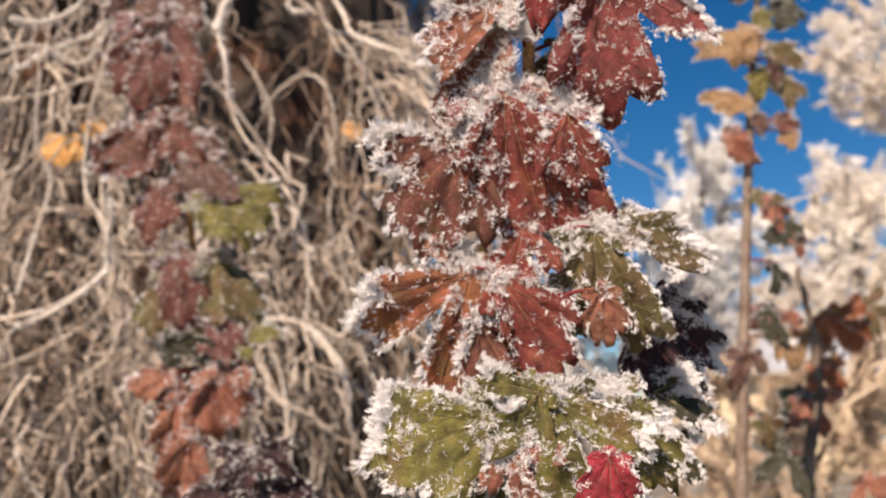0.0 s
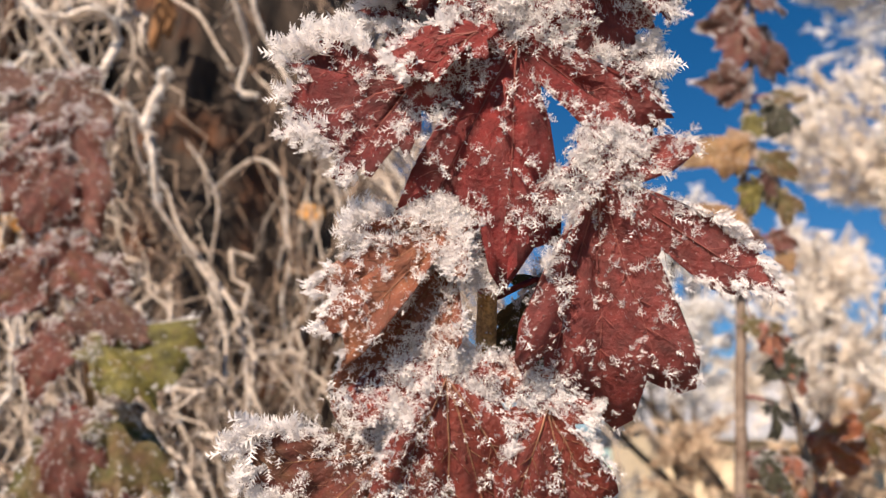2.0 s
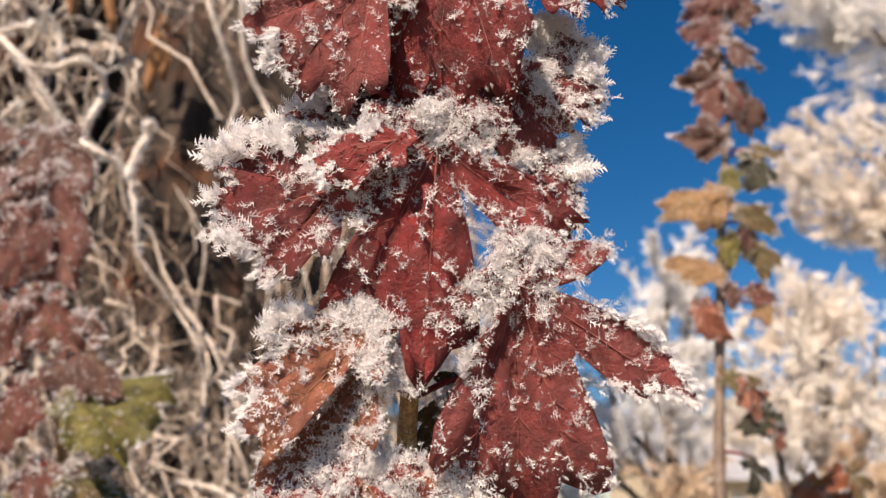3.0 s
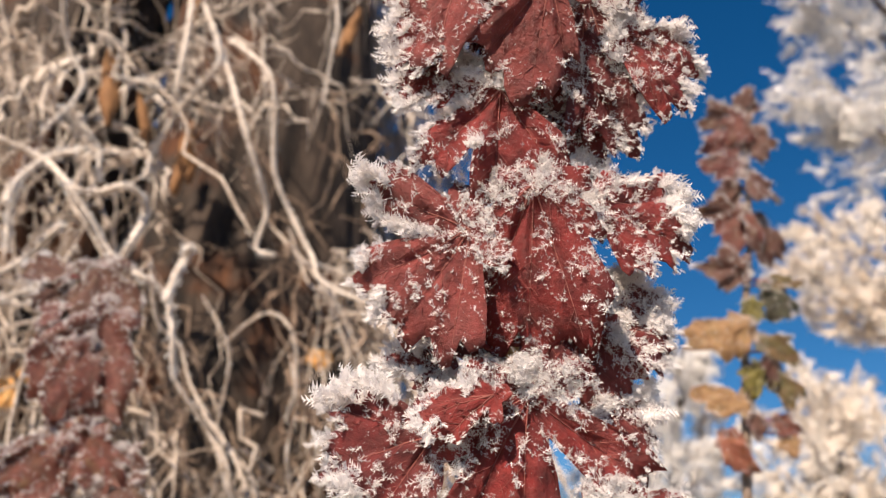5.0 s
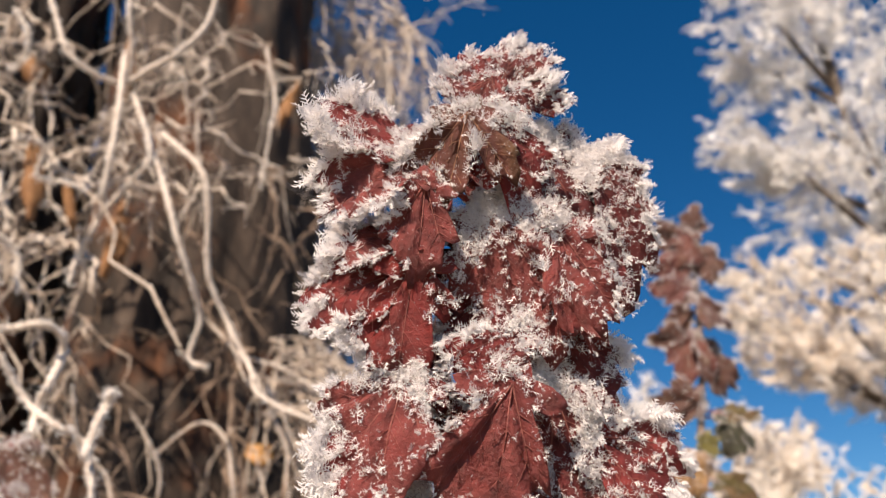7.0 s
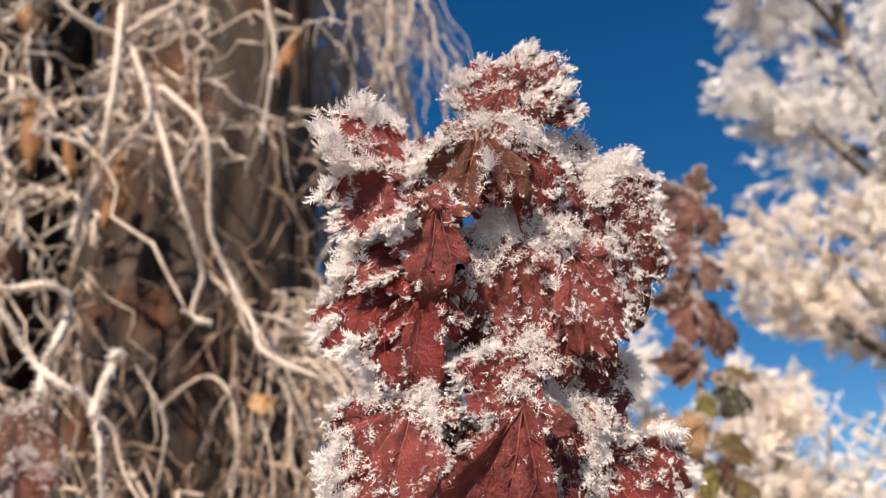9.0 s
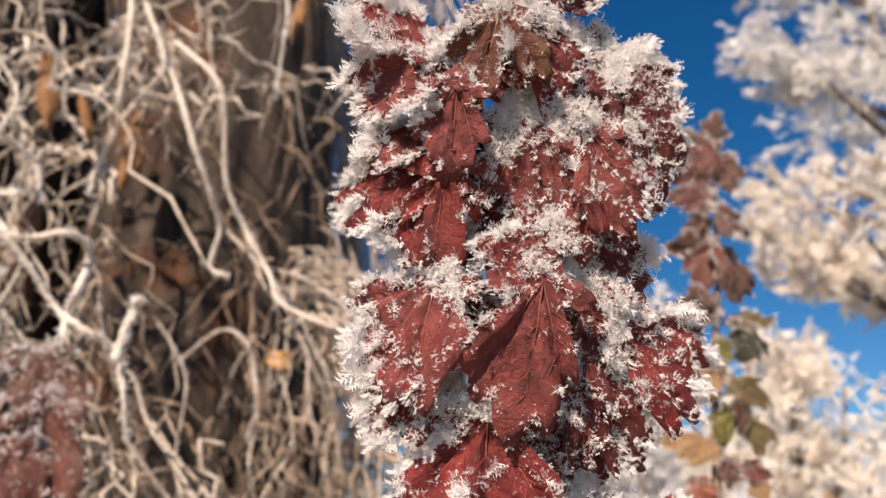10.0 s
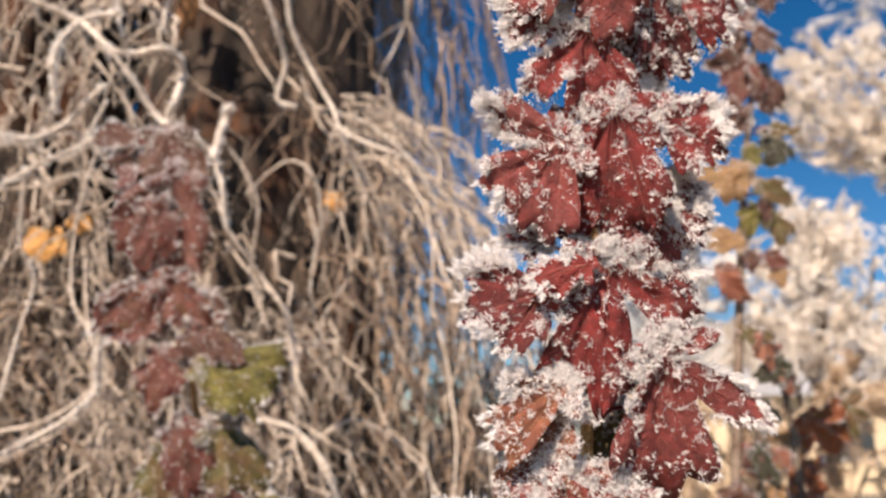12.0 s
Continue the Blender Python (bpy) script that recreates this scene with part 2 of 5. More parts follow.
def rod(name, points, r0, r1, mat, parent=None, m=24, sides=8, lumps=0.0, rng=None, label=""):
    path = smooth_path(points, m)
    rad = np.linspace(r0, r1, m)
    if lumps and rng is not None:
        rad = rad * (1 + lumps * rng.uniform(-1, 1, m))
        path = path + rng.normal(0, r0 * lumps * 0.5, path.shape)
    rad[0] *= 0.3
    rad[-1] *= 0.15
    v, f = tubes(path[None], rad[None], sides)
    return link(name, v, f, mat, parent, True, label)


# ---- frost crystals ----
def crystal_template(barbs):
    """A needle of ice along +z, one unit long: a three-sided spike, with thin plates of ice to its sides where it has barbs."""
    verts = [(0.08 * math.cos(2.094 * k), 0.08 * math.sin(2.094 * k), 0.0) for k in range(3)] + [(0, 0, 1)]
    tris = [(0, 1, 3), (1, 2, 3), (2, 0, 3)]
    for k in range(barbs):
        h = 0.2 + 0.5 * k / max(1, barbs - 1)
        side = 1 if k % 2 else -1
        long = 0.4 * (1.15 - h)
        i = len(verts)
        verts += [(0, 0, h - 0.066), (0.02 * (k % 3 - 1), 0.03 * side, h + 0.066), (side * long * 0.85, 0.22 * long * (k % 3 - 1), h + long * 0.75)]
        tris.append((i, i + 1, i + 2))
    return np.array(verts, float), np.array(tris)


def fern_template(pairs, wide=0.42, stout=0.1):
    """A flat fern of ice along +z, one unit long: a thin midrib and pairs of blunt, slightly bent blades, widest low down."""
    verts = [(-stout * 0.5, 0, 0), (stout * 0.5, 0, 0), (0, 0.03, 1)]
    tris = [(0, 1, 2)]
    for k in range(pairs):
        h = 0.08 + 0.74 * k / max(1, pairs - 1)
        for side in (-1, 1):
            h2 = h + 0.04 * side
            long = wide * (1.1 - 0.72 * h2) * (1.0 if (k + side) % 3 else 0.7)
            i = len(verts)
            bend = 0.2 * long * ((k * 2 + side) % 3 - 1)
            verts += [(0, 0, h2 - 0.03), (side * long * 0.95, bend, h2 + long * 0.8), (-side * 0.02, 0, h2 + 0.085)]
            tris.append((i, i + 1, i + 2))
    return np.array(verts, float), np.array(tris)


FERN, FROND = fern_template(5, 0.42, 0.1), fern_template(3, 0.5, 0.13)
NEEDLE, GRAIN = crystal_template(4), crystal_template(0)


def crystals(template, roots, ways, sizes, rng, facing=None):
    """Copies of the feather at roots, pointing along ways; flat ones turn their broad side roughly to facing."""
    tv, tt = template
    n = len(roots)
    w = ways / (np.linalg.norm(ways, axis=1, keepdims=True) + 1e-9)
    ref = rng.normal(size=(n, 3))
    if facing is not None:
        ref = ref * 0.55 + np.asarray(facing)
    u = np.cross(w, ref)
    u /= np.linalg.norm(u, axis=1, keepdims=True) + 1e-9
    v = np.cross(w, u)
    basis = np.stack([u, v, w], 1)
    verts = roots[:, None] + np.einsum("kj,njc->nkc", tv, basis) * sizes[:, None, None]
    tris = tt[None] + (np.arange(n) * len(tv))[:, None, None]
    return verts.reshape(-1, 3), tris.reshape(-1, 3)


# ---- leaves ----
def leaf_surface(length, lobes, rng, cup, around=96, rings=9, slim=1.0):
    """Rings from the stalk's end to the lobed, toothed margin, bent and puckered. lobes: (degrees from the tip, length). Returns (rings+1, around, 3) in leaf axes: y to the tip."""
    ang = np.linspace(-180, 180, around, endpoint=False)
    mean = (length + sum(l for _, l in lobes)) / (1 + len(lobes))
    shape = [(0, length * 1.02, 0.14)] + [(a, l * 1.09, 0.14) for a, l in lobes]
    for side in (-1, 1):
        own = [a for a, _ in lobes if a * side > 0]
        shape += [(side * (max(abs(a) for a in own) + 52 if own else 100), mean * 0.46, 0.27), (side * 165, mean * 0.26, 0.4)]
    r = np.full(around, 0.16 * mean)
    for at, long, wide in shape:
        d = np.radians(ang - at - rng.uniform(-3, 3))
        wide = long * wide * rng.uniform(0.88, 1.15) * slim
        c = np.cos(d)
        # an oblong lobe that starts at the middle, blunt at its end
        r = np.maximum(r, np.where(c > 0, long * c / (c ** 2 + (long / (2 * wide)) ** 2 * np.sin(d) ** 2), 0))
        far, bulb = (0.74 * long, 0.275 * long * slim) if around > 70 else (0.68 * long, 0.265 * long * slim)
        inside = bulb ** 2 - (far * np.sin(d)) ** 2
        r = np.maximum(r, np.where((c > 0) & (inside > 0), far * c + np.sqrt(np.maximum(inside, 0)), 0))
    r = (np.roll(r, 1) + 2 * r + np.roll(r, -1)) / 4
    # blunt teeth, clearest at the ends of the lobes
    teeth = 0.2 * (np.abs(np.sin(np.radians(ang) * 10.5 + rng.uniform(0, 6))) - 0.78) + 0.035 * np.sin(np.radians(ang) * 37 + rng.uniform(0, 6))
    r = r * (1 + teeth * np.clip(r / mean / 0.6 - 0.25, 0.1, 1))
    s = np.linspace(0, 1, rings + 1)[:, None]
    x = s * r * np.sin(np.radians(ang))
    y = 0.07 * length + s * r * np.cos(np.radians(ang))
    q = s * r / mean
    ph = rng.uniform(0, 6.28, 8)
    z = -cup * 0.45 * mean * np.minimum(q, 1.2) ** 2 * (1.0 + 0.7 * np.cos(np.radians(ang) * 3 + ph[0]))
    z = z - 0.25 * mean * np.maximum(0, y / length - 0.45) ** 2
    z = z + mean * 0.04 * q * (np.sin(np.radians(ang) * 5 + ph[1]) + 0.8 * np.sin(np.radians(ang) * 9 + ph[2]))
    for at, long, wide in shape[:3]:
        d = np.radians(ang - at)
        across = s * r * np.sin(d) / mean
        z = z - np.where(np.abs(d) < 0.5, 0.05 * mean * np.exp(-(across / 0.035) ** 2) * np.clip(q * 3, 0, 1), 0)
    z = z + mean * (0.022 if around > 70 else 0.085) * np.sin(x / mean * (26 if around > 70 else 11) + ph[3]) * np.sin(y / mean * (23 if around > 70 else 9) + ph[4])
    z = z + mean * 0.03 * np.sin(y / mean * 7 + ph[5])
    # folded a little along the midrib, one side more than the other
    z = z + rng.uniform(-0.08, 0.16) * np.abs(x) + rng.uniform(-0.1, 0.1) * np.maximum(x, 0)
    return np.stack([x, y, z], -1)


def leaf_axes(base, tip, twist, lean):
    base, tip = Vector(base), Vector(tip)
    y = (tip - base).normalized()
    face = Vector(lean)
    z = (face - y * face.dot(y)).normalized()
    z = Matrix.Rotation(radians(twist), 3, y) @ z
    x = y.cross(z)
    return Matrix.Translation(base) @ Matrix((x, y, z)).transposed().to_4x4(), (tip - base).length


def leaf(parent, kind, base, tip, lobes, frost, twist, cup, crystal, seed, stem_at=None, near=True, density=1.0, label="", slim=1.0):
    """A lobed leaf, part of its shoot, with its midrib veins, stalk and frost as sub-parts."""
    rng = np.random.default_rng(seed)
    lean = (rng.uniform(-0.16, 0.12), -1.0, rng.uniform(0.1, 0.4)) if near else (rng.uniform(-0.5, 0.5), -1.0, rng.uniform(-0.25, 0.7))
    m, length = leaf_axes(base, tip, twist + rng.uniform(-8, 8), lean)
    if len(lobes) == 1:
        k = 0.6 if near else 0.72
        lobes = ((-58 + rng.uniform(-12, 12), lobes[0] * k * rng.uniform(0.85, 1.15)), (58 + rng.uniform(-12, 12), lobes[0] * k * rng.uniform(0.85, 1.15)))
    width = 1.5 * max(l for _, l in lobes)
    g = leaf_surface(length, lobes, rng, cup * rng.uniform(0.5, 1.5), 92 if near else 48, 7 if near else 4, slim)
    rings, around, _ = g.shape
    t = 0.0004
    top = g.reshape(-1, 3)
    low = top - (0, 0, t)
    idx = np.arange(rings * around).reshape(rings, around)
    a, b = idx[:-1], idx[1:]
    q = np.stack([a, np.roll(a, -1, 1), np.roll(b, -1, 1), b], -1).reshape(-1, 4)
    n = rings * around
    rim = np.stack([idx[-1], idx[-1] + n, np.roll(idx[-1], -1) + n, np.roll(idx[-1], -1)], -1)
    faces = np.vstack([q[:, ::-1], q + n, rim])
    body = link("leaf", np.vstack([top, low]), faces, LEAF[kind], parent, True, label)
    body.matrix_world = m
    # veins: the midrib and the ribs of the side lobes
    if near:
        ribs = []
        for way in (0.0, *(w for w, _ in lobes)):
            j = int(round((way + 180) / 360 * around)) % around
            ribs.append(g[:-1, j] + (0, 0, 0.00012))
        v, f = tubes(np.array(ribs), np.tile(np.linspace(0.0004, 0.00012, rings - 1), (len(ribs), 1)), 4)
        # finer side veins, in pairs off each rib, lying on the blade
        fine = []
        for rib in ribs:
            for k in range(2, rings - 2):
                ahead = rib[k + 1] - rib[k]
                ahead = ahead[:2] / (np.linalg.norm(ahead[:2]) + 1e-9)
                for side in (-1, 1):
                    c, s = math.cos(0.7), side * math.sin(0.7)
                    way = np.array((ahead[0] * c - ahead[1] * s, ahead[0] * s + ahead[1] * c))
                    spots = rib[k, :2] + way * np.linspace(0, 0.2 * length, 6)[:, None]
                    near_to = np.argmin(((spots[:, None] - top[None, :, :2]) ** 2).sum(2), 1)
                    fine.append(np.column_stack([spots, top[near_to, 2] + 0.0001]))
        fine = np.array(fine)
        v2, f2 = tubes(fine, np.tile(np.linspace(0.00014, 0.00006, 6), (len(fine), 1)), 3)
        link("vein", np.vstack([v, v2]), np.vstack([f, f2 + len(v)]), vein_of(kind), body)
    if stem_at is not None and (Vector(stem_at) - Vector(base)).length < 0.045:
        end = m.inverted() @ Vector(stem_at)
        p = [(0, 0.03 * length, 0), (end.x * 0.4, end.y * 0.4 - 0.002, end.z * 0.35), tuple(end)]
        petiole = rod("petiole", p, 0.0008 if near else 0.0016, 0.0011 if near else 0.002, LEAF["scarlet"], body, 8, 5)
    # frost: a dense fringe on the margin, tufts on the blade where noise allows
    edge = g[-1]
    seg = np.linalg.norm(np.roll(edge, -1, 0) - edge, axis=1)
    phase = rng.uniform(0, 6.28, 4)
    fan = 5 if near else 2
    clumps = int(seg.sum() * 1000 * (1.95 if near else 0.42) * density)
    place = rng.uniform(0, seg.sum(), clumps)
    cum = np.r_[0, np.cumsum(seg)]
    j = np.clip(np.searchsorted(cum, place) - 1, 0, around - 1)
    f = ((place - cum[j]) / seg[j])[:, None]
    at = edge[j] * (1 - f) + edge[(j + 1) % around] * f
    outward = at - g[-3][j]
    outward /= np.linalg.norm(outward, axis=1, keepdims=True) + 1e-9
    # stretches of the margin carry more or less of it
    turn = place / seg.sum() * 6.283
    load = np.clip(0.75 + 0.3 * np.sin(turn * 3 + phase[0]) + 0.25 * np.sin(turn * 8 + phase[1]), 0.35, 1.2) * rng.uniform(0.55, 1.1, clumps)
    # margins that face the open air gather most
    out_world = outward @ np.array(m.to_3x3()).T
    open_air = np.array(base) * 0.35 + np.array(tip) * 0.65 - np.array(stem_at if stem_at is not None else base)
    open_air = np.array((open_air[0], open_air[1] * 0.3, 0.0))
    open_air = open_air / (np.linalg.norm(open_air) + 0.004) * 0.75 + (0, 0, 0.5)
    load = load * np.clip(0.5 + 0.85 * (out_world @ open_air), 0.08, 1.3) * np.clip(np.linalg.norm(edge[j] - (0, 0.07 * length, 0), axis=1) / (0.5 * length) - 0.1, 0.15, 1) * np.clip(0.6 + 2.0 * (at[:, 1] / length - 0.04), 0.3, 1)
    if not near:
        load = np.maximum(load, rng.uniform(0.12, 0.62, clumps))
    bare = rng.uniform(0, 1, clumps) < load + 0.03
    at, outward, load = at[bare], outward[bare], load[bare]
    at = at - outward * (rng.uniform(0, 1, (len(at), 1)) ** 2) * crystal * 0.7
    at, outward, load = np.repeat(at, fan, 0), np.repeat(outward, fan, 0), np.repeat(load, fan)
    n = len(at)
    way = outward * 0.8 + rng.normal(0, 0.45, (n, 3)) + (0, 0, 0.3)
    size = crystal * rng.uniform(0.35, 1.0, n) * (0.2 + 1.05 * load) * (1.0 if near else 0.62) * (1.0 if frost > 1.5 or not near else min(1.0, max(0.5, length / 0.03)))
    at = at + rng.normal(0, 0.0005, (n, 3))

    def scatter(count, bias):
        ri = np.sqrt(rng.uniform(0, 1, count)) * (rings - 1.02)
        ai = rng.integers(0, around, count)
        lo = ri.astype(int)
        p = g[lo, ai] * (1 - (ri - lo)[:, None]) + g[np.minimum(lo + 1, rings - 1), ai] * (ri - lo)[:, None]
        k = 2 * np.pi / 0.017
        field = np.sin(p[:, 0] * k + phase[0]) + np.sin(p[:, 1] * k * 0.8 + phase[1]) + np.sin((p[:, 0] + p[:, 1]) * k * 1.7 + phase[2])
        return p[rng.uniform(-1.8, 1.8, count) < field * 0.8 + bias]

    # tufts on the blade, blown over to one side
    tuft = scatter(int(length * width * 1e6 * (0.125 if near else 0.085) * (0.2 + 0.95 * frost) * density), (frost - 1) * 0.8 + 0.15)
    lay = np.array([rng.uniform(-0.6, 0.6), rng.uniform(-0.5, 0.5), 0.0])
    big = rng.uniform(0.5, 1.2, len(tuft)) ** 1.5
    fan2 = 9 if near else 3
    p2 = np.repeat(tuft, fan2, 0)
    run = np.repeat(rng.normal(0, 0.35, (len(tuft), 3)) * (1, 1, 0) + lay, fan2, 0)
    p2 = p2 + run * rng.uniform(-1, 1, (len(p2), 1)) * 0.0042 + rng.normal(0, 0.0004, p2.shape) * (1, 1, 0.2)
    way2 = rng.normal(0, 0.6, p2.shape) * (1, 1, 0.3) + (0, 0, 0.45) + lay * 0.5
    size2 = crystal * rng.uniform(0.2, 0.55, len(p2)) * np.repeat(big, fan2) * (1.0 if near else 0.6)
    v, tr = crystals(FERN if near else FROND, at, way, size, rng, (0, 0, 1))
    v2, t2 = crystals(FROND, p2, way2, size2, rng, (0, 0, 1))
    v, tr = np.vstack([v, v2]), np.vstack([tr, t2 + len(v)])
    if near:
        # fine grains of ice between the tufts
        p3 = scatter(int(length * width * 1e6 * 0.35), (frost - 1) * 0.5 + 0.1)
        v3, t3 = crystals(GRAIN, p3, rng.normal(0, 0.8, p3.shape) + (0, 0, 0.3), crystal * rng.uniform(0.06, 0.22, len(p3)), rng)
        v, tr = np.vstack([v, v3]), np.vstack([tr, t3 + len(v)])
        # short crystals packed along the margin
        pick = rng.integers(0, len(at), int(len(at) * 0.4))
        v4, t4 = crystals(GRAIN, at[pick] + rng.normal(0, 0.0007, (len(pick), 3)), way[pick] + rng.normal(0, 0.6, (len(pick), 3)), size[pick] * 0.45, rng)
        v, tr = np.vstack([v, v4]), np.vstack([tr, t4 + len(v)])
    rime = link("frost", v, tr, FROST, body, False)
    tagged(rime, "white feathery hoar frost crystals", kind="stuff")
    return body


def nearest_on(path, p):
    path = np.asarray(path)
    return path[np.argmin(np.linalg.norm(path - np.asarray(p), axis=1))]


def frosted_stem(name, parent, points, r0, r1, crystal, seed, mat=STEM, per_m=1300):
    """A shoot's stem and the frost on it. Returns the dense path."""
    rng = np.random.default_rng(seed)
    path = smooth_path(points, 90)
    stem = rod(name, points, r0, r1, mat, parent, 90, 8, 0.08, rng)
    n = int(per_m * np.linalg.norm(np.diff(path, axis=0), axis=1).sum())
    at = path[rng.integers(0, len(path), n)] + rng.normal(0, 0.001, (n, 3))
    way = rng.normal(0, 1, (n, 3)) + (-0.6, 0, 0.3)
    v, t = crystals(NEEDLE, at, way, crystal * rng.uniform(0.3, 1, n), rng)
    tagged(link("frost", v, t, FROST, stem, False), kind="stuff")
    return path
# ---- ground ----
GROUND = plain_material("frosty_ground", (0.1, 0.075, 0.045), (0.36, 0.32, 0.27), 1.2, 0.95, 0.03)
gx = np.concatenate([-np.geomspace(600, 1, 30), [0.0], np.geomspace(1, 600, 30)])
gv = np.array([(x, y, 0.03 * math.sin(x * 1.3) * math.cos(y * 1.1) if abs(x) + abs(y) < 60 else 0.0) for y in gx for x in gx])
gi = np.arange(len(gx) ** 2).reshape(len(gx), len(gx))
gq = np.stack([gi[:-1, :-1], gi[:-1, 1:], gi[1:, 1:], gi[1:, :-1]], -1).reshape(-1, 4)
tagged(link("ground", gv, gq, GROUND), "frost-covered brown winter grass ground", "ground", kind="structure")

# ---- the weeping tree with its trunk ----
rng = np.random.default_rng(11)
weeping_tree = tagged(new("weeping_tree"), "old weeping tree with cracked bark and frosted hanging twigs", "tree")
weeping_tree.location = (-0.62, 2.85, 0)


def trunk_mesh(x, y, wide, lean, seed):
    n, m = 110, 80
    verts = []
    for i in range(m):
        z = 6.5 * i / (m - 1)
        r = wide * (1 + 0.5 * math.exp(-z * 2.2) - 0.05 * z)
        cx, cy = x + 0.05 * math.sin(z * 0.7 + seed) + lean * z, y + 0.04 * math.sin(z * 0.5 + 1 + seed)
        for j in range(n):
            a = 2 * math.pi * j / n
            rib = 0.02 * abs(math.sin(a * 6 + 1.8 * math.sin(z * 1.1 + seed))) + 0.05 * noise.noise((math.cos(a) * 3 + seed, math.sin(a) * 3, z * 0.9)) + 0.03 * noise.noise((math.cos(a) * 9 + seed, math.sin(a) * 9, z * 2.6))
            rr = (r - 0.01 + rib) if i < m - 1 else 0.002
            verts.append((cx + rr * math.cos(a), cy + rr * math.sin(a), z))
    idx = np.arange(n * m).reshape(m, n)
    a, b = idx[:-1], idx[1:]
    return verts, np.stack([a, np.roll(a, -1, 1), np.roll(b, -1, 1), b], -1).reshape(-1, 4)


link("trunk", *trunk_mesh(-0.04, 0.0, 0.47, 0.006, 0.0), BARK, weeping_tree)
link("trunk", *trunk_mesh(-1.02, 0.45, 0.52, -0.03, 4.0), BARK, weeping_tree)
link("trunk", *trunk_mesh(-2.2, 0.9, 0.5, -0.05, 9.0), BARK, weeping_tree)
OFF = np.array((-0.62, 2.85, 0.0))


def hanging(n, start, drift, drop, r, curl, steps=18, seed=0):
    """n hanging twigs: start box (low, high), sideways drift, fall, thickness; each wanders as it falls."""
    g = np.random.default_rng(seed)
    lo, hi = np.array(start[0]), np.array(start[1])
    p0 = g.uniform(0, 1, (n, 3)) * (hi - lo) + lo
    d0, d1 = np.array(drift[0]), np.array(drift[1])
    out = g.uniform(0, 1, (n, 3)) * (d1 - d0) + d0
    fall = g.uniform(*drop, n)
    s = np.linspace(0, 1, steps)
    path = p0[:, None] + out[:, None] * (1 - (1 - s) ** 2)[None, :, None]
    path[:, :, 2] -= fall[:, None] * (s ** 1.5)[None]
    wob = np.cumsum(np.cumsum(g.normal(0, 1, (n, steps, 3)), 1) * 0.5, 1) * curl / steps ** 0.5
    wob -= wob[:, :1]
    path = path + wob * (0.4, 0.4, 0.25) + g.normal(0, curl * 0.11, (n, steps, 3))
    rad = g.uniform(*r, (n, 1)) * (1 - 0.55 * s)[None] * g.uniform(0.65, 1.35, (n, steps))
    rad[:, -1] *= 0.2
    return path - OFF, rad


def twigs(name, mat, *args, side=3, label="", single=False, **kw):
    """Hanging twigs with their short side shoots: each a part of its own where they can be told apart, else one uncountable mass."""
    p, r = hanging(*args, **kw)
    g = np.random.default_rng(kw.get("seed", 0) + 900)
    n, m, _ = p.shape
    i, j = np.repeat(np.arange(n), side), g.integers(2, m - 1, n * side)
    k = n * side
    way = 0.5 * g.normal(0, 1, (k, 3)) + (0, -0.1, -0.6)
    long = g.uniform(0.04, 0.16, (k, 1))
    s = np.linspace(0, 1, 6)
    sp = p[i, j][:, None] + way[:, None] * long[:, None] * s[None, :, None] + g.normal(0, 0.006, (k, 6, 3)) * s[None, :, None]
    sr = r[i, j][:, None] * 0.65 * (1 - 0.7 * s)[None]
    if single:
        for t in range(n):
            v, f = tubes(p[t:t + 1], r[t:t + 1], 4)
            v2, f2 = tubes(sp[t * side:(t + 1) * side], sr[t * side:(t + 1) * side], 3)
            ob = link("twig", np.vstack([v, v2]), np.vstack([f, f2 + len(v)]), mat, weeping_tree)
            q = np.vstack([p[t], sp[t * side:(t + 1) * side].reshape(-1, 3)])
            q = q[g.integers(0, len(q), 90)] + g.normal(0, 0.004, (90, 3))
            v, f = crystals(GRAIN, q, g.normal(0, 1, (90, 3)), g.uniform(0.006, 0.013, 90), g)
            tagged(link("frost", v, f, FROST_WARM, ob, False), kind="stuff")
        return
    v, f = tubes(p, r, 3)
    v2, f2 = tubes(sp, sr, 3)
    ob = link(name, np.vstack([v, v2]), np.vstack([f, f2 + len(v)]), mat, weeping_tree)
    tagged(ob, label, kind="stuff")


twigs("twig", TWIG, 115, ((-2.0, 1.35, 1.7), (-0.8, 2.2, 2.9)), ((-0.25, -0.2, 0), (0.3, 0.1, 0.12)), (0.5, 1.4), (0.0028, 0.0056), 0.11, seed=1, side=6, single=True)
twigs("twig", TWIG, 110, ((-1.0, 1.5, 1.3), (-0.25, 2.3, 1.85)), ((-0.25, -0.2, 0), (0.3, 0.1, 0.1)), (0.4, 1.1), (0.0025, 0.005), 0.11, seed=2, side=6, single=True)
twigs("twig", TWIG, 60, ((-0.25, 2.0, 2.1), (-0.14, 2.4, 2.42)), ((0.0, -0.2, 0.0), (0.5, 0.2, 0.14)), (0.5, 1.3), (0.0025, 0.005), 0.095, seed=3, side=7, single=True)
twigs("twig_tangle", TWIG_MID, 90, ((-2.1, 1.5, 1.2), (-0.6, 2.4, 2.2)), ((-0.3, -0.2, 0), (0.3, 0.1, 0.12)), (0.3, 1.0), (0.003, 0.006), 0.13, seed=12, side=6, label="tangled tan frosted twigs")
twigs("twig_tangle", TWIG_MID, 32, ((-0.34, 1.9, 1.45), (0.02, 2.6, 2.15)), ((-0.1, -0.2, 0), (0.3, 0.2, 0.1)), (0.5, 1.2), (0.003, 0.0065), 0.08, seed=13, side=6)
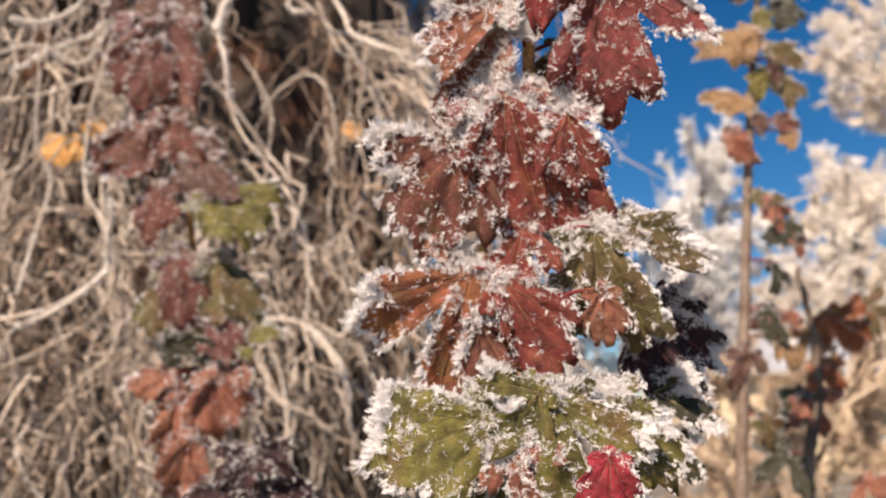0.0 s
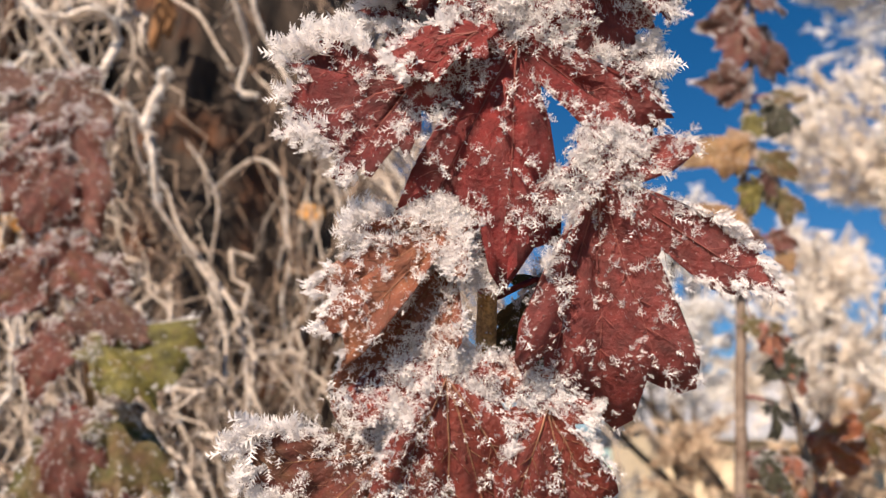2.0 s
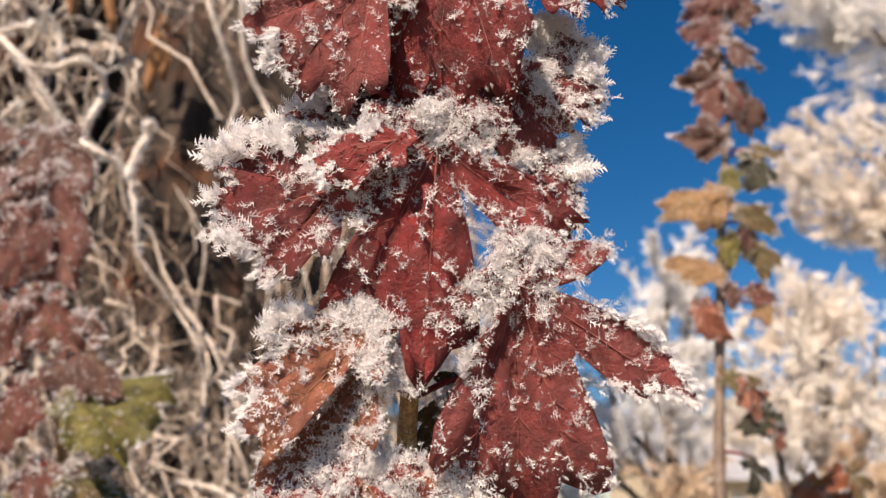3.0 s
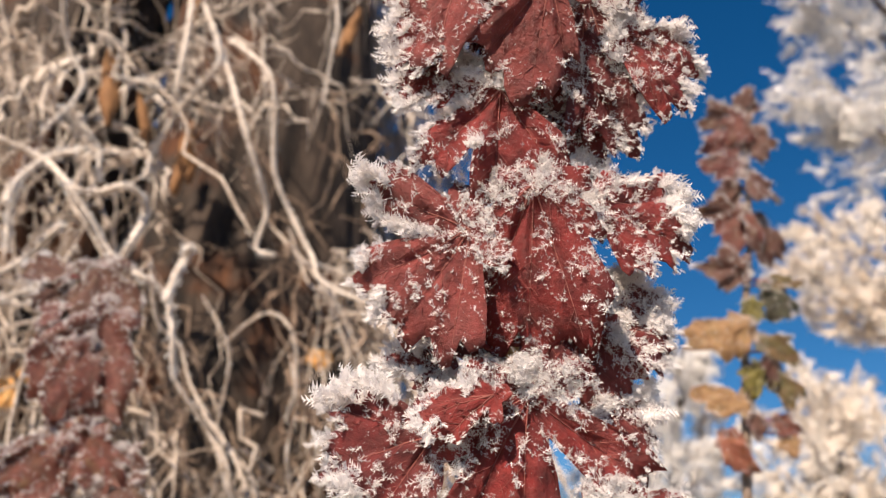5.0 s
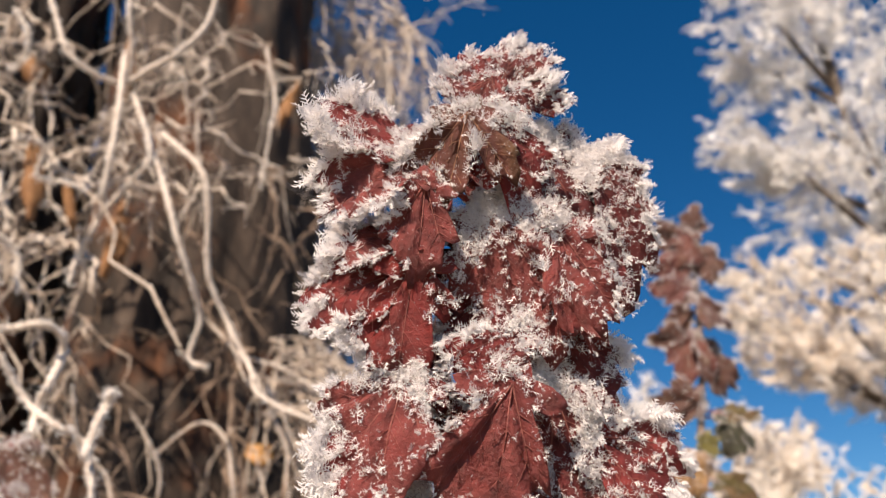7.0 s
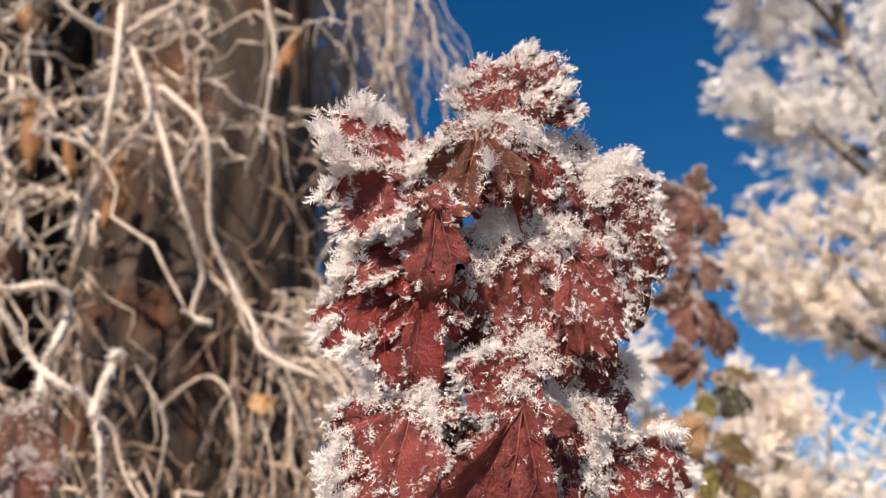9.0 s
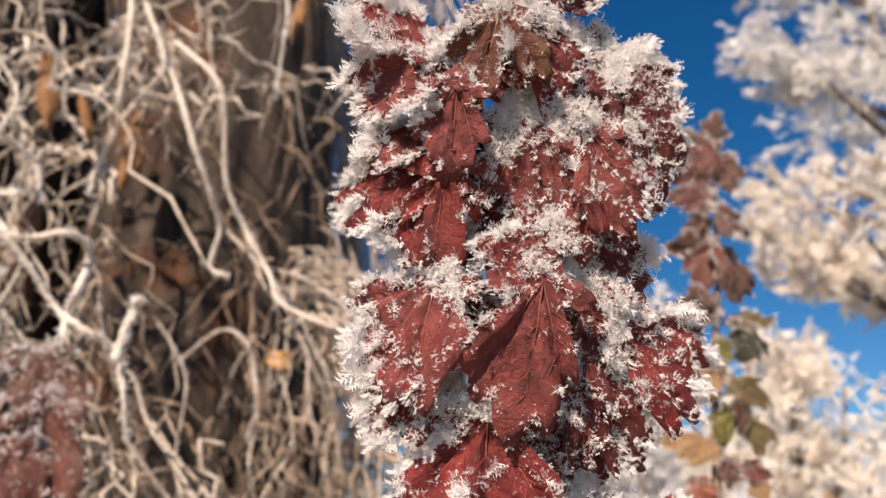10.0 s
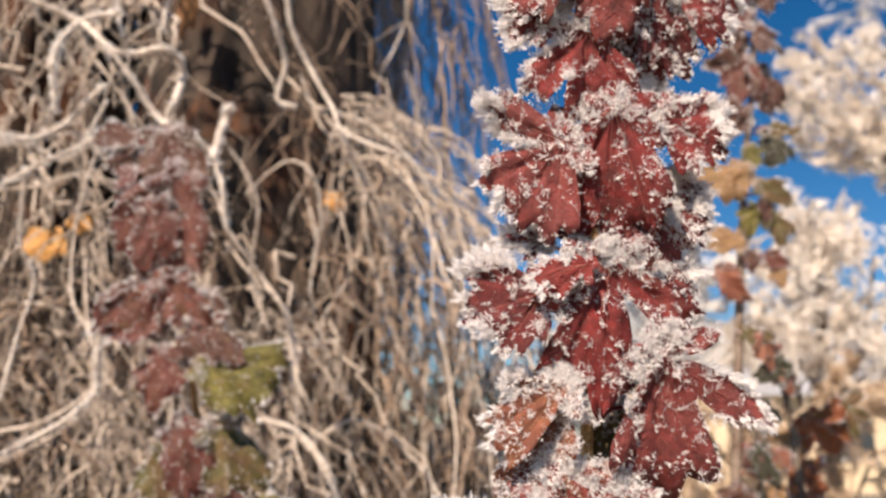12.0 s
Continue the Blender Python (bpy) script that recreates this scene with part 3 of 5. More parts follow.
# the TWIG_DIM masses stand in for the dark of shaded gaps
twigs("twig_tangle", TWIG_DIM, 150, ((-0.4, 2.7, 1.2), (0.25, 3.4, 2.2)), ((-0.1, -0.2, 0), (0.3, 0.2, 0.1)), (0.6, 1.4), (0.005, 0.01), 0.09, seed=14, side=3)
twigs("twig_tangle", TWIG_WHITE, 60, ((-1.9, 1.5, 2.6), (-0.75, 2.5, 3.4)), ((-0.3, -0.25, 0), (0.3, 0.1, 0.1)), (0.15, 0.6), (0.006, 0.011), 0.08, seed=4, side=9, label="pale frosted curly twigs")
twigs("twig_tangle", TWIG_WHITE, 30, ((-0.9, 1.7, 2.75), (-0.2, 2.4, 3.4)), ((-0.3, -0.25, 0), (0.3, 0.1, 0.1)), (0.1, 0.4), (0.003, 0.006), 0.08, seed=8, side=9)
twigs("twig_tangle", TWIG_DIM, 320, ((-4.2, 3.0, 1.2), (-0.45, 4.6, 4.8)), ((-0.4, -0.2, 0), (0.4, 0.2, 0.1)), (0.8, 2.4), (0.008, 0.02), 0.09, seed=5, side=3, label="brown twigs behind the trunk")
twigs("twig_tangle", TWIG_MID, 90, ((-0.4, 2.9, 2.6), (0.2, 4.2, 4.4)), ((-0.1, -0.2, 0), (0.35, 0.2, 0.1)), (0.8, 1.9), (0.004, 0.008), 0.06, seed=6, side=7)
twigs("twig_tangle", TWIG_WHITE, 130, ((-0.4, 2.9, 4.0), (0.12, 3.6, 4.7)), ((-0.05, -0.2, 0), (0.3, 0.2, 0.1)), (0.3, 0.9), (0.004, 0.009), 0.07, seed=18, side=5, label="white frosted hanging twigs")
twigs("twig_tangle", TWIG_PALE, 190, ((-0.42, 2.9, 2.3), (-0.06, 3.6, 4.6)), ((-0.1, -0.2, 0), (0.16, 0.2, 0.1)), (0.7, 1.6), (0.004, 0.008), 0.07, seed=17, side=4, label="grey haze of thin frosted twigs")
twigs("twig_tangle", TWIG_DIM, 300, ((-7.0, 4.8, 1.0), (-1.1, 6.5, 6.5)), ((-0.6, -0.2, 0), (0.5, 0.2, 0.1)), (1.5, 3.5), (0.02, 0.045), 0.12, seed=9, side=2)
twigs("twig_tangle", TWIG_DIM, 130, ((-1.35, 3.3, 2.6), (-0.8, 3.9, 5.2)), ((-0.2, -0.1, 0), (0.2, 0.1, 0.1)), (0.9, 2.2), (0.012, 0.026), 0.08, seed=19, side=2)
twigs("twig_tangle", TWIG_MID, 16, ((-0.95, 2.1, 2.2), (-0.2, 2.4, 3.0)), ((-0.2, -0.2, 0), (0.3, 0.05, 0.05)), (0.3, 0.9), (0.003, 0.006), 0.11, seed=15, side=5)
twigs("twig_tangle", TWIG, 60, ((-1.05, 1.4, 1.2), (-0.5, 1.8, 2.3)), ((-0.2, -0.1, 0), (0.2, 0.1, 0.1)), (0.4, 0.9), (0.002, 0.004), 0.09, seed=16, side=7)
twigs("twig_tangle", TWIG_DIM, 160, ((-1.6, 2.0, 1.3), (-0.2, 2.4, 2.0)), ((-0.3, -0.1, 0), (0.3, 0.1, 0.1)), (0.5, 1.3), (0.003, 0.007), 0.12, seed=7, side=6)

# ochre inner bark and dry flakes that hang loose
OCHRE = plain_material("ochre_bark", (0.22, 0.1, 0.035), (0.36, 0.18, 0.07), 14, 0.8, 0.004)


def bark_flake(at, tall, wide, lean, seed):
    g = np.random.default_rng(seed)
    rows, cols = 14, 7
    pts = []
    for i in range(rows):
        s = i / (rows - 1)
        w = wide * math.sin(math.pi * min(max(0.12 + 0.8 * s, 0), 1)) * g.uniform(0.75, 1.2)
        for j in range(cols):
            q = j / (cols - 1) - 0.5
            pts.append((q * w + lean * s * tall, 0.35 * wide * q * q * 4 + g.normal(0, 0.003), (0.5 - s) * tall))
    top = np.array(pts) + np.array(at) - OFF
    idx = np.arange(rows * cols).reshape(rows, cols)
    q = np.stack([idx[:-1, :-1], idx[:-1, 1:], idx[1:, 1:], idx[1:, :-1]], -1).reshape(-1, 4)
    n = len(top)
    link("bark_flake", np.vstack([top, top + (0, 0.006, 0)]), np.vstack([q, q[:, ::-1] + n]), OCHRE, weeping_tree, True, "ochre flake of loose bark")


bark_flake((-0.769, 1.750, 2.617), 0.22, 0.045, 0.15, 40)
bark_flake((-0.720, 2.300, 2.746), 0.26, 0.050, -0.10, 41)
bark_flake((-0.739, 1.900, 2.624), 0.16, 0.030, 0.30, 42)
bark_flake((-0.240, 2.400, 3.330), 0.20, 0.050, -0.30, 43)
bark_flake((-0.842, 1.800, 2.963), 0.08, 0.070, 0.20, 44)
bark_flake((-0.258, 2.350, 3.289), 0.10, 0.030, 0.00, 45)
bark_flake((-0.811, 2.350, 3.424), 0.30, 0.050, 0.05, 46)
bark_flake((-0.739, 2.400, 2.769), 0.12, 0.040, 0.00, 47)


def branch(points, r0, r1, mat=TWIG_WHITE, fuzz=0.010):
    """One branch that can be told apart, with rime along it."""
    g = np.random.default_rng(int(abs(points[0][0]) * 9000) + len(points))
    pts = np.array(points) - OFF
    ob = rod("branch", pts, r0, r1, mat, weeping_tree, 40, 8, 0.13, g)
    path = smooth_path(pts, 60)
    n = 360
    at = path[g.integers(0, 60, n)] + g.normal(0, r0 * 0.5, (n, 3))
    v, t = crystals(NEEDLE, at, g.normal(0, 1, (n, 3)), fuzz * g.uniform(0.4, 1.2, n), g)
    tagged(link("frost", v, t, FROST_FAR, ob, False), kind="stuff")


branch([(-0.517, 1.529, 2.803), (-0.492, 1.481, 2.656), (-0.477, 1.451, 2.535), (-0.484, 1.467, 2.426), (-0.498, 1.515, 2.390), (-0.538, 1.548, 2.318), (-0.540, 1.536, 2.256)], 0.0064, 0.0038)
branch([(-0.503, 1.529, 2.398), (-0.439, 1.481, 2.450), (-0.404, 1.451, 2.484), (-0.432, 1.467, 2.577)], 0.0051, 0.0038)
branch([(-0.485, 1.527, 2.694), (-0.430, 1.491, 2.567), (-0.367, 1.444, 2.417), (-0.330, 1.431, 2.311), (-0.301, 1.464, 2.235), (-0.286, 1.512, 2.176), (-0.302, 1.529, 2.109), (-0.259, 1.500, 2.082)], 0.0058, 0.0038)
branch([(-0.413, 1.529, 2.595), (-0.367, 1.481, 2.534), (-0.303, 1.451, 2.456), (-0.286, 1.467, 2.383), (-0.282, 1.515, 2.272), (-0.246, 1.548, 2.193), (-0.193, 1.536, 2.097), (-0.162, 1.490, 2.027), (-0.048, 1.453, 1.966)], 0.0064, 0.0038)
branch([(-0.504, 1.529, 2.714), (-0.443, 1.481, 2.719), (-0.382, 1.451, 2.743), (-0.336, 1.467, 2.839), (-0.336, 1.515, 3.003)], 0.0058, 0.0045)
branch([(-0.504, 1.529, 2.714), (-0.545, 1.481, 2.698), (-0.599, 1.451, 2.729), (-0.647, 1.467, 2.835), (-0.712, 1.515, 2.976)], 0.0058, 0.0045)
branch([(-0.500, 1.529, 2.725), (-0.487, 1.481, 2.778), (-0.498, 1.451, 2.861), (-0.501, 1.467, 2.977)], 0.0051, 0.0045)
branch([(-0.543, 1.080, 1.963), (-0.544, 1.100, 2.012), (-0.520, 1.120, 2.059), (-0.456, 1.090, 2.056)], 0.0045, 0.0040)
branch([(-0.627, 1.080, 2.084), (-0.570, 1.100, 2.069), (-0.519, 1.120, 2.050), (-0.462, 1.090, 1.995), (-0.433, 1.110, 2.001), (-0.391, 1.080, 1.996), (-0.370, 1.100, 1.990), (-0.370, 1.120, 1.967), (-0.369, 1.090, 1.919), (-0.384, 1.110, 1.897), (-0.374, 1.080, 1.856)], 0.0052, 0.0050)
branch([(-0.467, 1.070, 1.994), (-0.431, 1.090, 1.952), (-0.399, 1.110, 1.905), (-0.347, 1.080, 1.867), (-0.317, 1.100, 1.849), (-0.291, 1.070, 1.793), (-0.286, 1.090, 1.738)], 0.0044, 0.0034)
branch([(-0.288, 1.080, 1.740), (-0.263, 1.100, 1.705), (-0.234, 1.120, 1.666), (-0.204, 1.090, 1.626), (-0.196, 1.110, 1.586), (-0.186, 1.080, 1.523)], 0.0025, 0.0018, TWIG, 0.005)
branch([(-0.302, 1.060, 1.822), (-0.300, 1.080, 1.870), (-0.298, 1.100, 1.901), (-0.286, 1.070, 1.906)], 0.0052, 0.0050)
branch([(-0.544, 1.100, 2.012), (-0.556, 1.120, 1.972), (-0.555, 1.140, 1.919)], 0.0040, 0.0034)
branch([(-0.627, 1.130, 1.879), (-0.588, 1.150, 1.882), (-0.550, 1.170, 1.917), (-0.500, 1.140, 1.951), (-0.500, 1.160, 1.973)], 0.0036, 0.0040)
branch([(-0.643, 1.180, 1.817), (-0.598, 1.200, 1.860), (-0.550, 1.220, 1.895), (-0.498, 1.190, 1.912)], 0.0034, 0.0028)
branch([(-0.476, 1.180, 1.624), (-0.484, 1.200, 1.561), (-0.491, 1.220, 1.522), (-0.514, 1.190, 1.480), (-0.567, 1.210, 1.453), (-0.598, 1.180, 1.430)], 0.0034, 0.0030)
branch([(-0.654, 1.308, 2.588), (-0.672, 1.305, 2.558), (-0.681, 1.345, 2.512), (-0.676, 1.390, 2.455), (-0.638, 1.397, 2.387), (-0.631, 1.359, 2.305), (-0.641, 1.313, 2.222)], 0.0040, 0.0027)
branch([(-0.649, 1.308, 2.713), (-0.608, 1.305, 2.643), (-0.635, 1.345, 2.608), (-0.672, 1.390, 2.636)], 0.0036, 0.0027)
branch([(-0.612, 1.373, 2.472), (-0.588, 1.421, 2.482), (-0.604, 1.450, 2.435), (-0.547, 1.431, 2.413), (-0.486, 1.383, 2.373)], 0.0036, 0.0027)
branch([(-0.657, 1.373, 2.311), (-0.632, 1.421, 2.294), (-0.608, 1.450, 2.275), (-0.579, 1.431, 2.187)], 0.0032, 0.0023)
branch([(-0.285, 1.936, 3.171), (-0.241, 1.889, 2.956), (-0.242, 1.853, 2.819), (-0.252, 1.861, 2.670)], 0.0045, 0.0027)
branch([(-0.393, 1.732, 1.975), (-0.303, 1.685, 2.031), (-0.240, 1.651, 1.989), (-0.221, 1.664, 1.895), (-0.241, 1.711, 1.820)], 0.0031, 0.0020, TWIG, 0.007)
branch([(-0.861, 1.529, 1.909), (-0.734, 1.481, 1.907), (-0.651, 1.451, 1.921), (-0.595, 1.467, 1.916), (-0.538, 1.515, 1.920)], 0.0031, 0.0024, TWIG, 0.007)
branch([(-0.786, 1.373, 1.935), (-0.735, 1.421, 1.974), (-0.664, 1.450, 1.953), (-0.595, 1.431, 2.057)], 0.0031, 0.0024, TWIG_WHITE, 0.008)
branch([(-0.650, 1.529, 1.812), (-0.613, 1.481, 1.665), (-0.573, 1.451, 1.572), (-0.596, 1.467, 1.495), (-0.697, 1.515, 1.437), (-0.808, 1.548, 1.396)], 0.0034, 0.0024, TWIG, 0.007)
branch([(-0.431, 1.732, 1.861), (-0.370, 1.685, 1.790), (-0.279, 1.651, 1.692), (-0.265, 1.664, 1.580), (-0.259, 1.711, 1.424), (-0.219, 1.747, 1.312)], 0.0031, 0.0020, TWIG, 0.007)
branch([(-0.324, 1.529, 1.488), (-0.235, 1.481, 1.468), (-0.170, 1.451, 1.401), (-0.150, 1.467, 1.335)], 0.0034, 0.0024, TWIG_WHITE, 0.008)
branch([(-0.225, 1.569, 1.437), (-0.146, 1.617, 1.485), (-0.081, 1.649, 1.464), (-0.014, 1.634, 1.405), (0.029, 1.587, 1.345)], 0.0034, 0.0024, TWIG, 0.007)
branch([(-0.362, 1.936, 2.348), (-0.268, 1.889, 2.240), (-0.207, 1.853, 2.154), (-0.151, 1.861, 2.031), (-0.097, 1.907, 1.919), (-0.069, 1.946, 1.789)], 0.0031, 0.0020, TWIG, 0.007)
branch([(-0.274, 1.936, 2.259), (-0.143, 1.889, 2.198), (-0.018, 1.853, 2.073), (0.050, 1.861, 1.910), (0.079, 1.907, 1.784)], 0.0027, 0.0017, TWIG_WHITE, 0.008)
branch([(-0.216, 1.936, 2.200), (-0.154, 1.889, 2.082), (-0.135, 1.853, 1.906), (-0.065, 1.861, 1.671), (0.014, 1.907, 1.547)], 0.0027, 0.0017, TWIG, 0.007)
branch([(-0.247, 1.963, 2.225), (-0.076, 2.009, 2.184), (0.057, 2.047, 2.076), (0.130, 2.040, 2.075)], 0.0027, 0.0017, TWIG, 0.007)
branch([(-0.320, 2.138, 2.097), (-0.280, 2.093, 1.946), (-0.285, 2.054, 1.806), (-0.237, 2.059, 1.636)], 0.0027, 0.0017, TWIG_WHITE, 0.008)
branch([(-0.715, 1.326, 1.455), (-0.587, 1.277, 1.476), (-0.502, 1.250, 1.533), (-0.526, 1.270, 1.609), (-0.579, 1.319, 1.678), (-0.595, 1.349, 1.816), (-0.562, 1.333, 1.954)], 0.0031, 0.0020, TWIG, 0.007)
branch([(-0.440, 1.373, 2.006), (-0.429, 1.421, 1.920), (-0.393, 1.450, 1.888), (-0.353, 1.431, 1.805), (-0.248, 1.383, 1.667), (-0.214, 1.351, 1.543), (-0.217, 1.365, 1.434)], 0.0031, 0.0020, TWIG, 0.007)
branch([(-0.702, 1.373, 1.899), (-0.719, 1.421, 1.790), (-0.701, 1.450, 1.725), (-0.711, 1.431, 1.617), (-0.705, 1.383, 1.509)], 0.0027, 0.0020, TWIG_WHITE, 0.008)
branch([(-0.298, 1.529, 1.491), (-0.216, 1.481, 1.445), (-0.160, 1.451, 1.365), (-0.151, 1.467, 1.289)], 0.0027, 0.0020, TWIG, 0.007)
branch([(-0.309, 1.491, 1.456), (-0.276, 1.496, 1.366), (-0.254, 1.457, 1.251), (-0.233, 1.412, 1.164)], 0.0027, 0.0020, TWIG, 0.007)
branch([(-0.917, 1.569, 2.070), (-0.823, 1.617, 2.055), (-0.732, 1.649, 2.070), (-0.648, 1.634, 1.988)], 0.0024, 0.0017, TWIG_WHITE, 0.008)
branch([(-0.398, 1.569, 2.021), (-0.346, 1.617, 1.920), (-0.358, 1.649, 1.773), (-0.315, 1.634, 1.663)], 0.0027, 0.0020, TWIG, 0.007)
branch([(-0.317, 1.936, 2.343), (-0.249, 1.889, 2.183), (-0.189, 1.853, 2.138), (-0.107, 1.861, 1.986), (-0.068, 1.907, 1.847)], 0.0027, 0.0017, TWIG, 0.007)
branch([(-0.884, 1.732, 1.420), (-0.805, 1.685, 1.328), (-0.813, 1.651, 1.242), (-0.753, 1.664, 1.137)], 0.0024, 0.0017, TWIG_WHITE, 0.008)
branch([(-0.223, 1.936, 2.042), (-0.173, 1.889, 1.842), (-0.231, 1.853, 1.698), (-0.164, 1.861, 1.532)], 0.0024, 0.0017, TWIG, 0.007)


# ---- golden leaves caught in the twigs ----
def caught_leaf(at, size, seed):
    rng = np.random.default_rng(seed)
    base, tip = np.array(at) + (0, 0, size / 2), np.array(at) - (0, 0, size / 2)
    m, length = leaf_axes(base, tip, rng.uniform(-30, 30), (0, -1, 0.3))
    g = leaf_surface(length, ((-60, size * 0.95), (60, size * 0.95), (110, size * 0.7), (-110, size * 0.7)), rng, 0.1, 40, 4, 1.5)
    idx = np.arange(5 * 40).reshape(5, 40)
    a, b = idx[:-1], idx[1:]
    q = np.stack([a, np.roll(a, -1, 1), np.roll(b, -1, 1), b], -1).reshape(-1, 4)
    top = g.reshape(-1, 3)
    ob = link("fallen_leaf", np.vstack([top, top - (0, 0, 0.0006)]), np.vstack([q[:, ::-1], q + 200]), LEAF["gold"])
    ob.matrix_world = m
    tagged(ob, "golden yellow dead leaf caught among frosted twigs", "leaf", "golden leaves in the twigs")


for spot, size, seed in (((-0.715, 1.510, 1.797), 0.044, 1), ((-0.652, 1.500, 1.837), 0.024, 3), ((-0.245, 2.190, 2.083), 0.036, 2)):
    caught_leaf(spot, size, seed)


# ---- frosted trees behind ----
def frosted_tree(label, at, trunk_r, mat, seed, clumps, tuft=0.16, dense=1.0):
    """A trunk, one limb to each clump of the crown, and in every clump bent twigs that carry feathers of rime."""
    g = np.random.default_rng(seed)
    tree = tagged(new("frosted_tree"), label, "tree", "frosted trees")
    tree.location = at
    o = np.array(at)
    high = max(c[2] for c in clumps) * 0.93
    mid = np.mean([c[:2] for c in clumps], 0) - o[:2]
    spine = smooth_path([(0, 0, 0), (mid[0] * 0.15, mid[1] * 0.15, high * 0.35), (mid[0] * 0.4, mid[1] * 0.4, high * 0.7), (mid[0] * 0.6, mid[1] * 0.6, high)], 40)
    v, f = tubes(spine[None], np.linspace(trunk_r, trunk_r * 0.15, 40)[None], 10)
    link("trunk", v, f, TWIG_DIM, tree)
    paths, spurs, roots, ways = [], [], [], []
    for x, y, z, r in clumps:
        c = np.array((x, y, z)) - o
        start = spine[np.argmin(np.abs(spine[:, 2] - max(c[2] - 1.2 * r - 0.3, 0.2)))]
        lp = smooth_path([start, start * 0.5 + c * 0.5 + g.normal(0, 0.1, 3) * r, c + (0, 0, 0.3 * r)], 14)
        v, f = tubes(lp[None], np.linspace(trunk_r * 0.35, 0.008, 14)[None], 6)
        link("limb", v, f, TWIG_DIM, tree)
        # boughs that fan out of the limb, spurs off both their sides, feathers of rime along each spur
        for k in range(int(10 * dense)):
            d = g.normal(0, 1, 3)
            d *= g.uniform(0.75, 1.65) / np.linalg.norm(d)
            a = lp[g.integers(5, 14)]
            e = c + d * r * (1, 1, 0.9)
            p = smooth_path([a, (a + e) / 2 + g.normal(0, 0.12, 3) * r + (0, 0, 0.12 * r), e], 8)
            paths.append(p)
            ahead = (p[7] - p[2]) / (np.linalg.norm(p[7] - p[2]) + 1e-6)
            for b in range(9):
                at = p[2] + (p[7] - p[2]) * (b + g.uniform(0, 1)) / 9.5
                way = ahead * 0.7 + g.normal(0, 0.55, 3)
                tip = at + way * r * g.uniform(0.18, 0.42) * (1.15 - 0.06 * b)
                spur = smooth_path([at, (at + tip) / 2 + g.normal(0, 0.03, 3) * r, tip], 5)
                spurs.append(spur)
                roots.append(spur[g.integers(0, 5, 12)] + g.normal(0, 0.02, (12, 3)) * r)
                ways.append((tip - at) / (np.linalg.norm(tip - at) + 1e-6) + g.normal(0, 0.5, (12, 3)))
    paths = np.array(paths)
    v, f = tubes(paths, np.tile(np.linspace(0.011, 0.005, 8), (len(paths), 1)), 3)
    v2, f2 = tubes(np.array(spurs), np.tile(np.linspace(0.006, 0.003, 5), (len(spurs), 1)), 3)
    tagged(link("brushwood", np.vstack([v, v2]), np.vstack([f, f2 + len(v)]), mat, tree), kind="stuff")
    roots, ways = np.vstack(roots), np.vstack(ways)
    v, t = crystals(FROND, roots, ways, tuft * g.uniform(0.25, 0.72, len(roots)), g)
    tagged(link("crown", v, t, mat, tree, False), "white rime on fine twigs", kind="stuff")
    return tree


frosted_tree("dark leafless shrub behind the twigs", (0.08, 5.00, 0), 0.050, TWIG_STEM, 27, [(-0.05, 5.57, 1.21, 0.19), (0.16, 4.46, 1.20, 0.15), (-0.25, 5.22, 1.29, 0.18), (0.40, 5.21, 1.03, 0.22)], 0.10, 0.7)
frosted_tree("tall tree thick with white rime against blue sky", (6.30, 8.00, 0), 0.160, FROST_FAR, 21, [(5.61, 8.50, 8.60, 0.92), (5.46, 7.41, 7.18, 0.87), (4.80, 8.37, 8.54, 0.40), (4.28, 8.04, 6.89, 0.32), (4.45, 7.56, 6.78, 0.52), (5.72, 8.60, 7.01, 0.75), (5.62, 7.55, 6.09, 0.78), (5.53, 8.06, 9.35, 1.01), (6.78, 8.36, 9.91, 1.29), (4.63, 7.41, 8.95, 0.62)], 0.19, 1.5)
frosted_tree("frosted tree with warm tan twigs", (5.31, 6.60, 0), 0.120, FROST_WARM, 22, [(3.55, 6.59, 4.43, 0.35), (3.85, 6.20, 4.22, 0.42), (5.14, 7.20, 4.84, 0.51), (3.54, 6.12, 3.83, 0.27), (4.53, 6.71, 4.01, 0.34), (3.55, 6.92, 4.85, 0.17), (3.11, 6.02, 3.84, 0.19), (4.84, 7.13, 5.11, 0.31), (3.13, 6.39, 4.18, 0.18), (3.99, 6.38, 3.73, 0.26), (4.25, 7.14, 5.10, 0.21), (4.53, 6.03, 3.96, 0.48), (4.70, 6.91, 3.65, 0.35)], 0.14, 1.0)
frosted_tree("broad tree creamy with hoar frost", (2.86, 5.80, 0), 0.120, FROST_WARM, 23, [(2.65, 5.29, 2.82, 0.25), (2.70, 5.96, 2.86, 0.27), (3.29, 6.07, 3.00, 0.34), (2.51, 5.24, 2.39, 0.40), (2.68, 6.36, 2.45, 0.33), (2.91, 5.54, 2.11, 0.43), (3.25, 5.62, 2.55, 0.54), (3.96, 6.32, 2.44, 0.72), (2.35, 5.21, 1.95, 0.35)], 0.12, 1.1)
frosted_tree("small tree white with hoar frost", (1.99, 6.20, 0), 0.100, FROST_FAR, 24, [(1.86, 5.66, 3.24, 0.17), (2.13, 6.77, 3.29, 0.30), (2.07, 5.90, 2.82, 0.31), (1.72, 6.07, 2.74, 0.31), (2.23, 6.69, 2.55, 0.44), (1.55, 5.60, 2.15, 0.36), (1.51, 6.59, 2.48, 0.37), (2.09, 6.22, 2.03, 0.36), (1.08, 5.78, 2.02, 0.36)], 0.13, 1.0)
